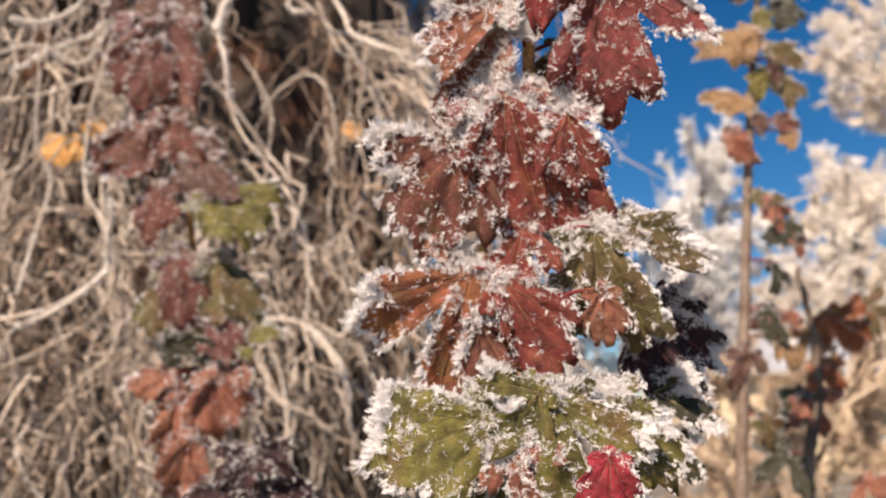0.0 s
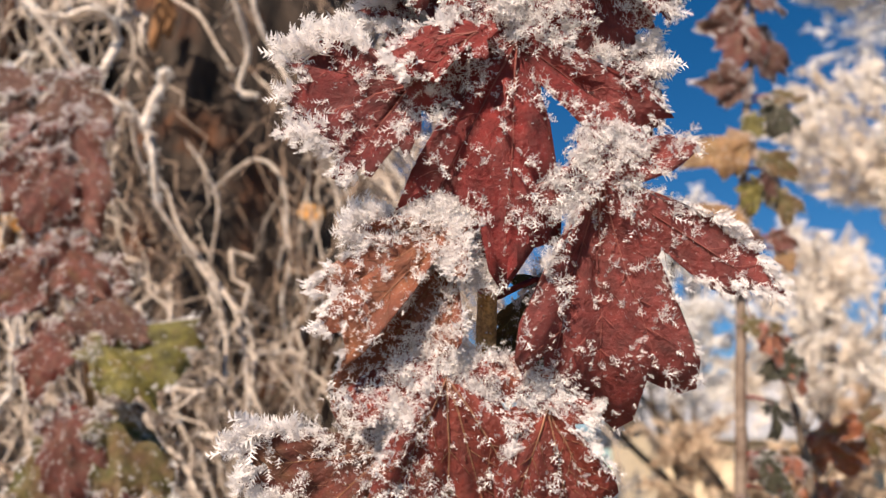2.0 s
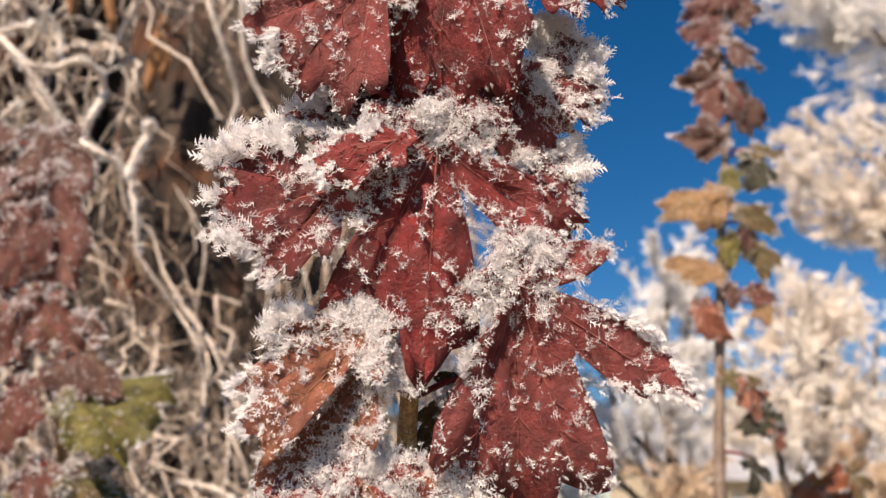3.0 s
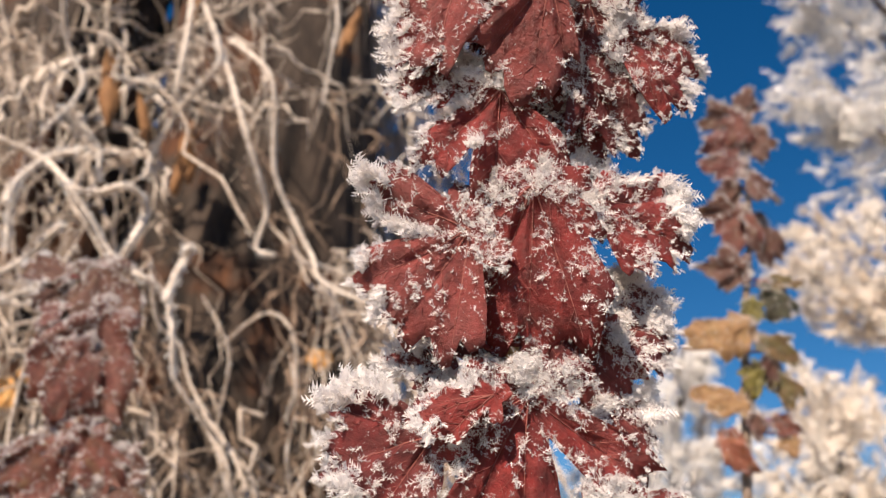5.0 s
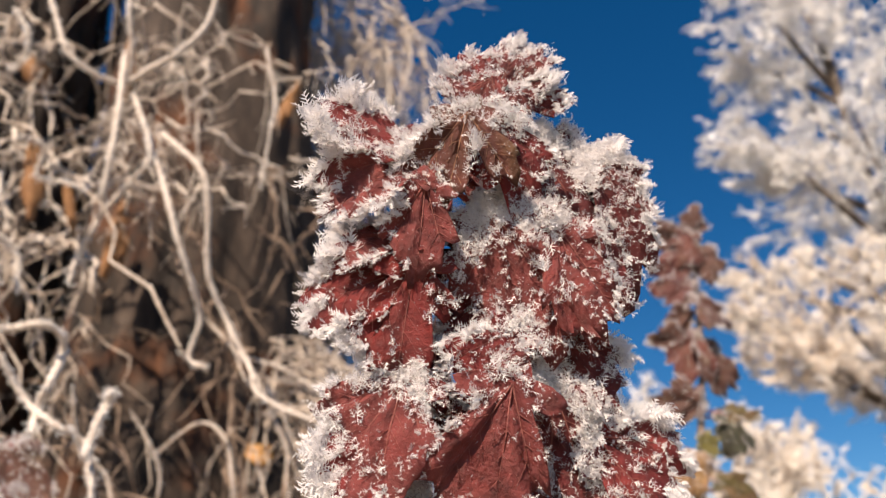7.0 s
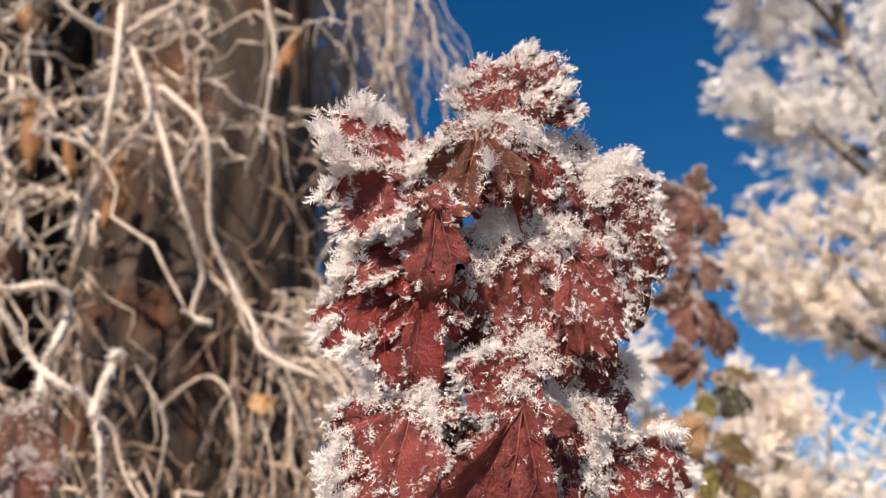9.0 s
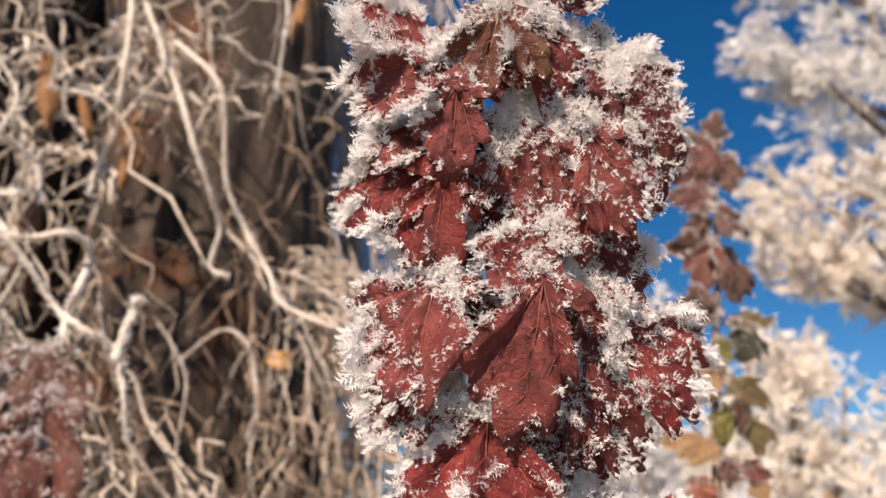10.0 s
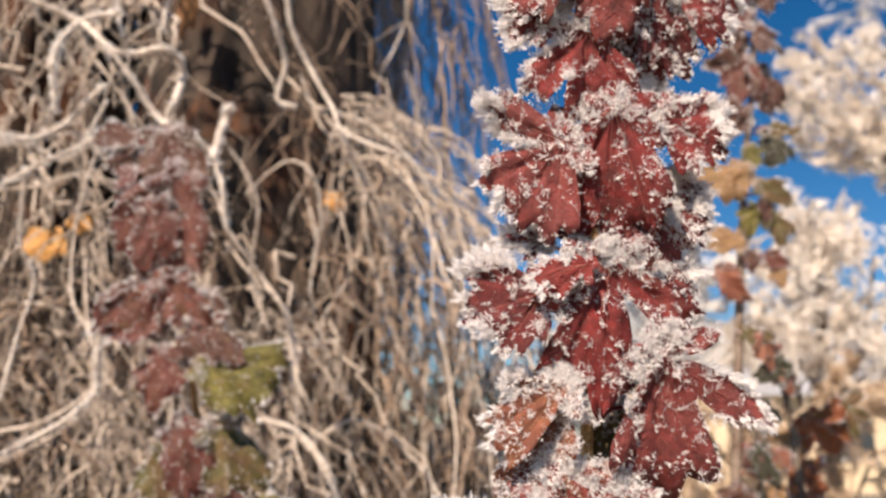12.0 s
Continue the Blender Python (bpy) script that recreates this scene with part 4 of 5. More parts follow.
frosted_tree("low frosted shrub with tan twigs", (1.85, 4.50, 0), 0.060, FROST_TAN, 25, [(1.41, 4.42, 1.61, 0.17), (1.69, 4.96, 1.32, 0.25), (1.60, 3.90, 1.42, 0.13), (2.38, 4.92, 1.49, 0.22), (2.35, 4.47, 1.68, 0.15), (1.55, 4.11, 1.08, 0.27), (2.31, 5.09, 0.97, 0.38), (1.17, 4.01, 1.09, 0.26), (2.56, 4.63, 1.27, 0.39)], 0.10, 1.0)
frosted_tree("small tree pale with hoar frost", (0.81, 7.00, 0), 0.100, FROST_FAR, 26, [(0.90, 7.46, 2.00, 0.28), (0.50, 6.92, 1.64, 0.28), (1.06, 6.65, 1.55, 0.37), (0.25, 7.59, 1.16, 0.41), (0.63, 6.48, 1.12, 0.40), (1.57, 7.18, 1.32, 0.45), (-0.15, 7.26, 1.32, 0.40), (-0.39, 6.44, 1.08, 0.35)], 0.13, 1.0)


# ---- house far behind the trees ----
PLASTER = plain_material("cream_plaster", (0.72, 0.58, 0.38), (0.8, 0.66, 0.46), 0.8, 0.85)
TIN = plain_material("grey_tin_roof", (0.35, 0.35, 0.37), (0.5, 0.5, 0.52), 0.6, 0.5)
PANE = plain_material("dark_pane", (0.03, 0.035, 0.04), (0.06, 0.07, 0.08), 0.7, 0.1, 0.0)
WHITE = plain_material("white_paint", (0.75, 0.74, 0.72), (0.82, 0.81, 0.8), 1.5, 0.6)


def box(name, lo, hi, mat, parent, bevel=0.02):
    bm = bmesh.new()
    bmesh.ops.create_cube(bm, size=1)
    lo, hi = Vector(lo), Vector(hi)
    for v in bm.verts:
        v.co = Vector((v.co[k] * (hi[k] - lo[k]) + (hi[k] + lo[k]) / 2 for k in range(3)))
    bmesh.ops.bevel(bm, geom=bm.edges[:], offset=bevel, segments=2, affect="EDGES")
    me = bpy.data.meshes.new(name)
    bm.to_mesh(me)
    bm.free()
    me.materials.append(mat)
    ob = new(name, me)
    ob.parent = parent
    return ob


house = tagged(new("house"), "cream plastered house with grey roof behind frosted trees", "house")
house.location = (11.5, 22.0, 0)
box("wall", (-5, 0, -0.1), (5, 6, 2.7), PLASTER, house)
rv = np.array([(-5.4, -0.5, 2.6), (5.4, -0.5, 2.6), (5.4, 3, 4.6), (-5.4, 3, 4.6), (-5.4, 6.5, 2.6), (5.4, 6.5, 2.6)])
rv = np.vstack([rv, rv - (0, 0, 0.12)])
rf = [(0, 1, 2, 3), (3, 2, 5, 4), (6, 9, 8, 7), (9, 10, 11, 8), (0, 6, 7, 1), (4, 5, 11, 10), (0, 3, 9, 6), (3, 4, 10, 9), (1, 7, 8, 2), (2, 8, 11, 5)]
link("roof", rv, rf, TIN, house, False)
for x in (-3.2, -0.4, 2.4):
    pane = box("window", (x, -0.05, 0.9), (x + 1.1, 0.05, 2.0), PANE, house)
    box("frame", (x - 0.08, -0.09, 0.82), (x + 1.18, -0.052, 0.9), WHITE, pane)
    box("frame", (x - 0.08, -0.09, 2.0), (x + 1.18, -0.052, 2.08), WHITE, pane)

# ---- the main shoot ----
main_shoot = tagged(new("shrub_shoot"), "upright shrub shoot with crimson, orange and green frosted leaves", "shrub shoot", "shrub shoots")
MAIN_PATH = frosted_stem("stem", main_shoot, [(0.05, 0.43, 0), (0.047, 0.41, 0.7), (0.048, 0.383, 1.25), (0.049, 0.366, 1.363), (0.0498, 0.353, 1.46), (0.0525, 0.337, 1.543), (0.057, 0.327, 1.6), (0.063, 0.314, 1.653), (0.0628, 0.302, 1.722), (0.064, 0.291, 1.77)], 0.0043, 0.0012, 0.004, 5)
made = [0]


def main_leaf(kind, base, tip, lobes, frost, twist=0, slim=1.0, cup=0.12):
    made[0] += 1
    leaf(main_shoot, kind, base, tip, lobes, frost, twist, cup, 0.0057, 100 + made[0], nearest_on(MAIN_PATH, np.array(base) + (0, 0, -0.012)), slim=slim)


main_leaf("maroon", (0.0568, 0.2836, 1.7673), (0.0431, 0.2815, 1.7728), ((-30, 0.0115), (34, 0.0145)), 0.90, 0, 1.10)
main_leaf("crimson", (0.0583, 0.2868, 1.7712), (0.0533, 0.2834, 1.7859), ((-30, 0.0153), (24, 0.0143)), 1.10, 0, 1.10)
main_leaf("maroon", (0.0618, 0.2878, 1.7710), (0.0626, 0.2841, 1.7877), ((-22, 0.0151), (20, 0.0169)), 1.40, 0, 1.10)
main_leaf("maroon", (0.0637, 0.2886, 1.7726), (0.0713, 0.2846, 1.7910), ((-14, 0.0182), (23, 0.0193)), 1.50, 0, 1.10)
main_leaf("maroon", (0.0658, 0.2871, 1.7698), (0.0784, 0.2841, 1.7818), ((-24, 0.0163), (20, 0.0124)), 1.50, 0, 1.10)
main_leaf("crimson", (0.0677, 0.2883, 1.7687), (0.0846, 0.2865, 1.7731), ((-29, 0.0156), (26, 0.0132)), 1.50, 0, 1.10)
main_leaf("rosewood", (0.0595, 0.2786, 1.7728), (0.0539, 0.2798, 1.7622), ((31, 0.0136), (-37, 0.0106)), 0.50, 0, 1.10)
main_leaf("maroon", (0.0664, 0.2809, 1.7707), (0.0724, 0.2816, 1.7632), ((-37, 0.0086), (50, 0.0080)), 1.50, 0, 1.10)
main_leaf("crimson", (0.0326, 0.2855, 1.7461), (0.0048, 0.2805, 1.7589), ((35, 0.0248), (-18, 0.0252)), 1.50, 0, 0.90)
main_leaf("rosewood", (0.0393, 0.2830, 1.7438), (0.0076, 0.2842, 1.7298), ((20, 0.0317), (-20, 0.0237)), 0.35, 0, 0.90)
main_leaf("umber", (0.0507, 0.2732, 1.7559), (0.0423, 0.2778, 1.7274), ((28, 0.0279), (-46, 0.0244)), 0.55, 0, 0.90)
main_leaf("rosewood", (0.0398, 0.2919, 1.7224), (0.0111, 0.2907, 1.7182), ((-16, 0.0283), (13, 0.0249)), 0.20, 0, 0.80)
main_leaf("rosewood", (0.0375, 0.2811, 1.7348), (0.0345, 0.2852, 1.7036), ((27, 0.0210), (-21, 0.0207)), 0.18, 0, 0.80)
main_leaf("scarlet", (0.0372, 0.2914, 1.7137), (0.0030, 0.2926, 1.6954), ((15, 0.0288), (-23, 0.0266)), 0.40, 0, 0.85)
main_leaf("scarlet", (0.0346, 0.2896, 1.7128), (0.0293, 0.2940, 1.6758), ((21, 0.0302), (-39, 0.0185)), 0.45, 0, 0.90)
main_leaf("rosewood", (0.0586, 0.2882, 1.7298), (0.0688, 0.2952, 1.6809), ((37, 0.0274), (-23, 0.0458)), 1.80, 0, 0.90)
main_leaf("crimson", (0.0599, 0.2777, 1.7584), (0.0706, 0.2828, 1.7273), ((27, 0.0224), (-28, 0.0215)), 1.60, 0, 0.90)
main_leaf("maroon", (0.0770, 0.2902, 1.7560), (0.0980, 0.2991, 1.7043), ((-37, 0.0386), (9, 0.0440), (-56, 0.0258)), 2.10, 0, 1.00)
main_leaf("rosewood", (0.0787, 0.2891, 1.7260), (0.0901, 0.2938, 1.6886), ((-17, 0.0279), (18, 0.0295)), 0.80, 0, 0.90)
main_leaf("crimson", (0.0664, 0.2933, 1.6915), (0.0536, 0.2943, 1.6745), ((28, 0.0218), (-34, 0.0180)), 1.60)
main_leaf("rosewood", (0.0326, 0.2977, 1.6778), (0.0118, 0.3009, 1.6491), ((35, 0.0250), (-22, 0.0376), (-54, 0.0240)), 1.25, 0, 0.95)
main_leaf("rosewood", (0.0631, 0.2919, 1.6764), (0.0562, 0.2998, 1.6292), ((27, 0.0374), (-19, 0.0316)), 0.30, 0, 0.85)
main_leaf("maroon", (0.0770, 0.3036, 1.6782), (0.0758, 0.3105, 1.6346), ((-25, 0.0325), (18, 0.0310)), 1.90, 0, 0.95)
main_leaf("crimson", (0.0891, 0.3081, 1.6638), (0.1100, 0.3119, 1.6370), ((-34, 0.0299), (12, 0.0200), (-52, 0.0260)), 1.60, 0, 1.10)
main_leaf("maroon", (0.0365, 0.3078, 1.6455), (0.0128, 0.3083, 1.6355), ((19, 0.0190), (-25, 0.0190)), 1.90)
main_leaf("crimson", (0.0466, 0.3058, 1.6376), (0.0446, 0.3140, 1.5944), ((38, 0.0366), (-36, 0.0357)), 0.95, 0, 0.90)
main_leaf("maroon", (0.0767, 0.3106, 1.6507), (0.0943, 0.3156, 1.6221), ((37, 0.0256), (-29, 0.0219)), 1.40)
main_leaf("rosewood", (0.0391, 0.3190, 1.5887), (0.0152, 0.3230, 1.5545), ((78, 0.0347), (28, 0.0377), (-29, 0.0406)), 1.00, 0, 1.00)
main_leaf("crimson", (0.0582, 0.3118, 1.6049), (0.0558, 0.3201, 1.5480), ((19, 0.0453), (-21, 0.0527), (-48, 0.0263), (42, 0.0319)), 0.90, 0, 0.95)
main_leaf("crimson", (0.0788, 0.3210, 1.6001), (0.1112, 0.3214, 1.5865), ((-37, 0.0286), (37, 0.0275)), 1.40, 0, 1.00)
main_leaf("rosewood", (0.0760, 0.3297, 1.5617), (0.0822, 0.3339, 1.5279), ((29, 0.0209), (-30, 0.0261)), 1.10, 0, 0.90)
main_leaf("maroon", (0.0890, 0.3312, 1.5762), (0.1021, 0.3335, 1.5517), ((-34, 0.0174), (34, 0.0108)), 3.00)
main_leaf("maroon", (0.0303, 0.3312, 1.5210), (-0.0041, 0.3311, 1.5112), ((32, 0.0328), (-39, 0.0297), (-66, 0.0208)), 1.10, 0, 1.00)
main_leaf("crimson", (0.0571, 0.3242, 1.5368), (0.0539, 0.3347, 1.4717), ((-59, 0.0446), (22, 0.0559), (59, 0.0346)), 1.00, 0, 0.85)
main_leaf("scarlet", (0.0471, 0.3201, 1.5319), (0.0229, 0.3197, 1.5238), ((13, 0.0217), (-25, 0.0186)), 0.10, 0, 0.90)
main_leaf("rosewood", (0.0794, 0.3315, 1.4991), (0.0813, 0.3432, 1.4287), ((16, 0.0569), (-15, 0.0601), (-56, 0.0539)), 0.95, 0, 0.68)
main_leaf("olive", (0.0692, 0.3566, 1.4723), (0.0543, 0.3588, 1.4468), ((16, 0.0209), (-24, 0.0225)), 0.50, 0, 0.70)
main_leaf("rust", (0.0367, 0.3428, 1.4464), (0.0602, 0.3499, 1.3785), ((43, 0.0370), (15, 0.0621), (-17, 0.0724)), 1.10, 0, 0.85)
main_leaf("rust", (0.0647, 0.3462, 1.4362), (0.0738, 0.3488, 1.4017), ((36, 0.0288), (-17, 0.0293)), 0.70, 0, 0.90)
main_leaf("umber", (0.0248, 0.3515, 1.4265), (0.0030, 0.3561, 1.3772), ((60, 0.0384), (25, 0.0472), (-31, 0.0422)), 1.15, 0, 0.90)
main_leaf("olive", (0.0852, 0.3604, 1.3897), (0.1265, 0.3606, 1.3735), ((-23, 0.0326), (18, 0.0309)), 0.90, 0, 0.90)
main_leaf("olive", (0.0774, 0.3587, 1.3880), (0.0803, 0.3633, 1.3407), ((27, 0.0436), (-23, 0.0535)), 0.75, 0, 0.85)
main_leaf("coral", (0.0799, 0.3575, 1.3594), (0.0817, 0.3590, 1.3367), ((29, 0.0155), (-32, 0.0181)), 0.30)
main_leaf("amber", (0.0248, 0.3609, 1.3708), (0.0104, 0.3680, 1.3097), ((45, 0.0509), (62, 0.0424), (-28, 0.0573)), 0.75, 0, 0.80)
main_leaf("rust", (0.0367, 0.3559, 1.3638), (0.0637, 0.3601, 1.3226), ((23, 0.0264), (-27, 0.0339)), 0.60, 0, 0.90)
main_leaf("umber", (0.0283, 0.3594, 1.3474), (0.0306, 0.3623, 1.3144), ((23, 0.0224), (-22, 0.0264)), 0.60, 0, 0.80)
main_leaf("maroon", (0.0878, 0.3322, 1.5591), (0.1055, 0.3309, 1.5551), ((-44, 0.0146), (40, 0.0190)), 3.20, 0, 1.00)
main_leaf("maroon", (0.0833, 0.3349, 1.5333), (0.0982, 0.3351, 1.5216), ((-46, 0.0146), (27, 0.0251)), 2.20, 0, 1.00)
main_leaf("maroon", (0.0927, 0.2951, 1.7522), (0.1122, 0.2974, 1.7333), ((-37, 0.0184), (23, 0.0402)), 2.60, 0, 1.00)
main_leaf("maroon", (0.0727, 0.3028, 1.7001), (0.0938, 0.3070, 1.6645), ((-33, 0.0289), (27, 0.0302)), 2.20, 0, 1.00)
main_leaf("maroon", (0.0628, 0.3082, 1.6635), (0.0807, 0.3129, 1.6329), ((-28, 0.0303), (27, 0.0263)), 2.20, 0, 1.00)
main_leaf("maroon", (0.0676, 0.3150, 1.6406), (0.0791, 0.3198, 1.6130), ((40, 0.0224), (-32, 0.0262)), 1.80, 0, 1.00)
main_leaf("maroon", (0.0767, 0.3229, 1.6167), (0.0898, 0.3264, 1.5918), ((-33, 0.0214), (33, 0.0133)), 2.40, 0, 1.00)
main_leaf("maroon", (0.0428, 0.3031, 1.6928), (0.0272, 0.3051, 1.6695), ((50, 0.0120), (-33, 0.0218)), 1.60, 0, 1.00)
main_leaf("crimson", (0.0325, 0.3023, 1.6626), (0.0082, 0.3027, 1.6503), ((21, 0.0235), (-28, 0.0257)), 2.30, 0, 1.00)
main_leaf("crimson", (0.0311, 0.3076, 1.6463), (0.0110, 0.3087, 1.6338), ((27, 0.0190), (-42, 0.0171)), 2.20, 0, 1.00)
main_leaf("maroon", (0.0671, 0.3293, 1.5642), (0.0638, 0.3307, 1.5449), ((35, 0.0174), (-34, 0.0173)), 0.80, 0, 1.00)
main_leaf("maroon", (0.0186, 0.3298, 1.5613), (0.0335, 0.3305, 1.5458), ((63, 0.0107), (-30, 0.0262)), 0.80, 0, 1.00)
main_leaf("maroon", (0.0315, 0.3387, 1.5448), (0.0121, 0.3363, 1.5467), ((46, 0.0129), (-44, 0.0122)), 3.00, 0, 1.00)
main_leaf("maroon", (0.0578, 0.3386, 1.5454), (0.0445, 0.3356, 1.5508), ((46, 0.0096), (-44, 0.0091)), 3.00, 0, 1.00)
main_leaf("maroon", (0.0710, 0.3382, 1.5474), (0.0839, 0.3382, 1.5368), ((46, 0.0111), (-44, 0.0104)), 2.40, 0, 1.00)
main_leaf("maroon", (0.0673, 0.2964, 1.7196), (0.0597, 0.2988, 1.6943), ((29, 0.0232), (-31, 0.0208)), 1.70, 0, 1.00)
main_leaf("maroon", (0.0498, 0.3067, 1.6718), (0.0397, 0.3082, 1.6520), ((31, 0.0157), (-27, 0.0200)), 1.00, 0, 1.00)
main_leaf("rust", (0.0479, 0.3567, 1.3874), (0.0416, 0.3578, 1.3642), ((23, 0.0202), (-51, 0.0229)), 0.70, 0, 0.90)
main_leaf("moss", (0.0596, 0.3571, 1.3155), (0.0338, 0.3577, 1.2983), ((31, 0.0222), (-41, 0.0229)), 0.15, 0, 0.90)
main_leaf("olive", (0.0618, 0.3650, 1.3630), (0.0615, 0.3684, 1.3339), ((27, 0.0191), (-21, 0.0236)), 0.90, 0, 0.90)
main_leaf("russet", (0.0541, 0.3644, 1.2936), (0.0469, 0.3666, 1.2726), ((24, 0.0188), (-41, 0.0176)), 0.90, 0, 0.90)
main_leaf("maroon", (0.0644, 0.3004, 1.7593), (0.0635, 0.3012, 1.7190), (0.0390,), 0.9)
main_leaf("maroon", (0.0470, 0.2982, 1.7618), (0.0354, 0.2987, 1.7251), (0.0403,), 0.7)
main_leaf("maroon", (0.0822, 0.3025, 1.7568), (0.0884, 0.3046, 1.7111), (0.0397,), 1.2)
main_leaf("maroon", (0.0554, 0.3008, 1.7225), (0.0512, 0.3044, 1.6904), (0.0390,), 0.7)
main_leaf("maroon", (0.0682, 0.3044, 1.7126), (0.0777, 0.3082, 1.6809), (0.0397,), 0.9)
main_leaf("russet", (0.0411, 0.3366, 1.4835), (0.0038, 0.3361, 1.4618), ((28, 0.0256), (-21, 0.0437)), 1.7, 0, 0.7)
main_leaf("russet", (0.0396, 0.3417, 1.4769), (0.0273, 0.3429, 1.4397), ((17, 0.0456), (-20, 0.0259)), 2.6, 0, 0.7)
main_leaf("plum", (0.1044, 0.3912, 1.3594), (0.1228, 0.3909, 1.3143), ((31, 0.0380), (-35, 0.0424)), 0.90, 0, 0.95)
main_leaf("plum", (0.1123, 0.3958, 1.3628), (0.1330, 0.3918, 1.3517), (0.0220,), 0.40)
main_leaf("moss", (0.0372, 0.3559, 1.3051), (-0.0132, 0.3529, 1.2871), ((26, 0.0450), (-30, 0.0401)), 0.95)
main_leaf("moss", (0.0527, 0.3477, 1.3163), (0.0343, 0.3467, 1.2985), (0.0347,), 0.40)
main_leaf("moss", (0.0576, 0.3507, 1.3164), (0.0609, 0.3495, 1.2724), ((60, 0.0319), (-55, 0.0378)), 0.95)
main_leaf("moss", (0.0792, 0.3557, 1.3166), (0.1061, 0.3546, 1.2808), ((-31, 0.0207), (31, 0.0390)), 0.95)
main_leaf("rose", (0.0786, 0.3455, 1.2910), (0.0782, 0.3448, 1.2697), ((29, 0.0173), (-29, 0.0162)), 0.1, 0, 1.4)
main_leaf("russet", (0.0401, 0.3502, 1.2940), (0.0475, 0.3500, 1.2680), (0.0304,), 2.30)
main_leaf("moss", (0.0349, 0.3602, 1.2847), (0.0073, 0.3593, 1.2560), (0.0528,), 0.95)
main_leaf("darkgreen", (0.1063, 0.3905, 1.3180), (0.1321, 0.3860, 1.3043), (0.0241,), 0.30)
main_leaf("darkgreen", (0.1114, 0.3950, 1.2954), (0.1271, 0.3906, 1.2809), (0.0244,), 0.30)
main_leaf("moss", (0.0623, 0.3594, 1.2737), (0.0745, 0.3560, 1.2440), (0.0582,), 0.95)
main_leaf("amber", (0.0531, 0.3599, 1.2692), (0.0298, 0.3560, 1.2459), (0.0481,), 1.08)

# ---- the shoot among the twigs ----
left_shoot = tagged(new("shrub_shoot"), "shrub shoot of dull red and green frosted leaves before hanging twigs", "shrub shoot", "shrub shoots")
LEFT_PATH = frosted_stem("stem", left_shoot, [(-0.18, 0.93, 0), (-0.21, 0.9, 0.8), (-0.235, 0.885, 1.27), (-0.245, 0.88, 1.4), (-0.272, 0.878, 1.56), (-0.295, 0.877, 1.66), (-0.312, 0.876, 1.79)], 0.006, 0.002, 0.006, 6, per_m=900)


def left_leaf(kind, base, tip, lobes, frost, twist=0, cup=0.12):
    made[0] += 1
    leaf(left_shoot, kind, base, tip, lobes, frost, twist, cup, 0.0115, 200 + made[0], nearest_on(LEFT_PATH, base), False, 1.7)


left_leaf("brown", (-0.3367, 0.8620, 1.7765), (-0.3851, 0.8540, 1.7806), ((35, 0.0408), (-22, 0.0245)), 0.50)
left_leaf("brown", (-0.3368, 0.8660, 1.7626), (-0.3665, 0.8580, 1.7430), ((46, 0.0241), (-44, 0.0226)), 0.40)
left_leaf("brown", (-0.3023, 0.8580, 1.7902), (-0.3008, 0.8500, 1.7189), ((37, 0.0650), (-40, 0.0661)), 0.90)
left_leaf("wine", (-0.3232, 0.8640, 1.7325), (-0.3540, 0.8560, 1.7135), ((-26, 0.0431), (26, 0.0267)), 1.00)
left_leaf("dusk", (-0.3151, 0.8520, 1.7225), (-0.3385, 0.8440, 1.6509), ((16, 0.0584), (-18, 0.0814)), 0.50)
left_leaf("dusk", (-0.3025, 0.8480, 1.7087), (-0.3040, 0.8400, 1.6273), ((22, 0.0582), (-17, 0.0578)), 0.45)
left_leaf("dusk", (-0.2879, 0.8520, 1.7423), (-0.2699, 0.8440, 1.6303), ((-14, 0.0615), (11, 0.0784)), 0.50)
left_leaf("wine", (-0.3358, 0.8580, 1.7435), (-0.3556, 0.8500, 1.7213), ((46, 0.0204), (-44, 0.0191)), 0.90)
left_leaf("umber", (-0.2884, 0.8530, 1.6226), (-0.2588, 0.8450, 1.5674), ((-23, 0.0658), (28, 0.0514)), 0.60)
left_leaf("brown", (-0.3134, 0.8580, 1.6172), (-0.3430, 0.8500, 1.5793), ((31, 0.0474), (-31, 0.0294)), 0.70)
left_leaf("wine", (-0.3028, 0.8600, 1.6675), (-0.3243, 0.8520, 1.6282), ((-76, 0.0431), (76, 0.0267)), 0.80)
left_leaf("umber", (-0.2923, 0.8560, 1.6232), (-0.2996, 0.8480, 1.5556), ((45, 0.0791), (-58, 0.0686)), 0.60)
left_leaf("dusk", (-0.2857, 0.8530, 1.5862), (-0.3513, 0.8450, 1.5608), ((20, 0.0783), (-20, 0.0498)), 0.50)
left_leaf("brown", (-0.2537, 0.8620, 1.6062), (-0.2309, 0.8540, 1.5568), ((33, 0.0460), (-33, 0.0285)), 0.80)
left_leaf("brown", (-0.2471, 0.8540, 1.5807), (-0.2531, 0.8460, 1.5236), ((-47, 0.0621), (25, 0.0448)), 0.60)
left_leaf("dusk", (-0.2869, 0.8480, 1.5428), (-0.2957, 0.8400, 1.4791), ((51, 0.0403), (-40, 0.0462)), 0.30)
left_leaf("moss", (-0.2451, 0.8520, 1.5299), (-0.1793, 0.8440, 1.5037), ((-31, 0.0820), (28, 0.0750), (50, 0.0575)), 0.50)
left_leaf("dusk", (-0.2617, 0.8480, 1.4741), (-0.2469, 0.8400, 1.3933), ((17, 0.0583), (-15, 0.0640)), 0.50)
left_leaf("olive", (-0.2737, 0.8580, 1.4492), (-0.2851, 0.8500, 1.3868), ((30, 0.0573), (-30, 0.0355)), 0.60)
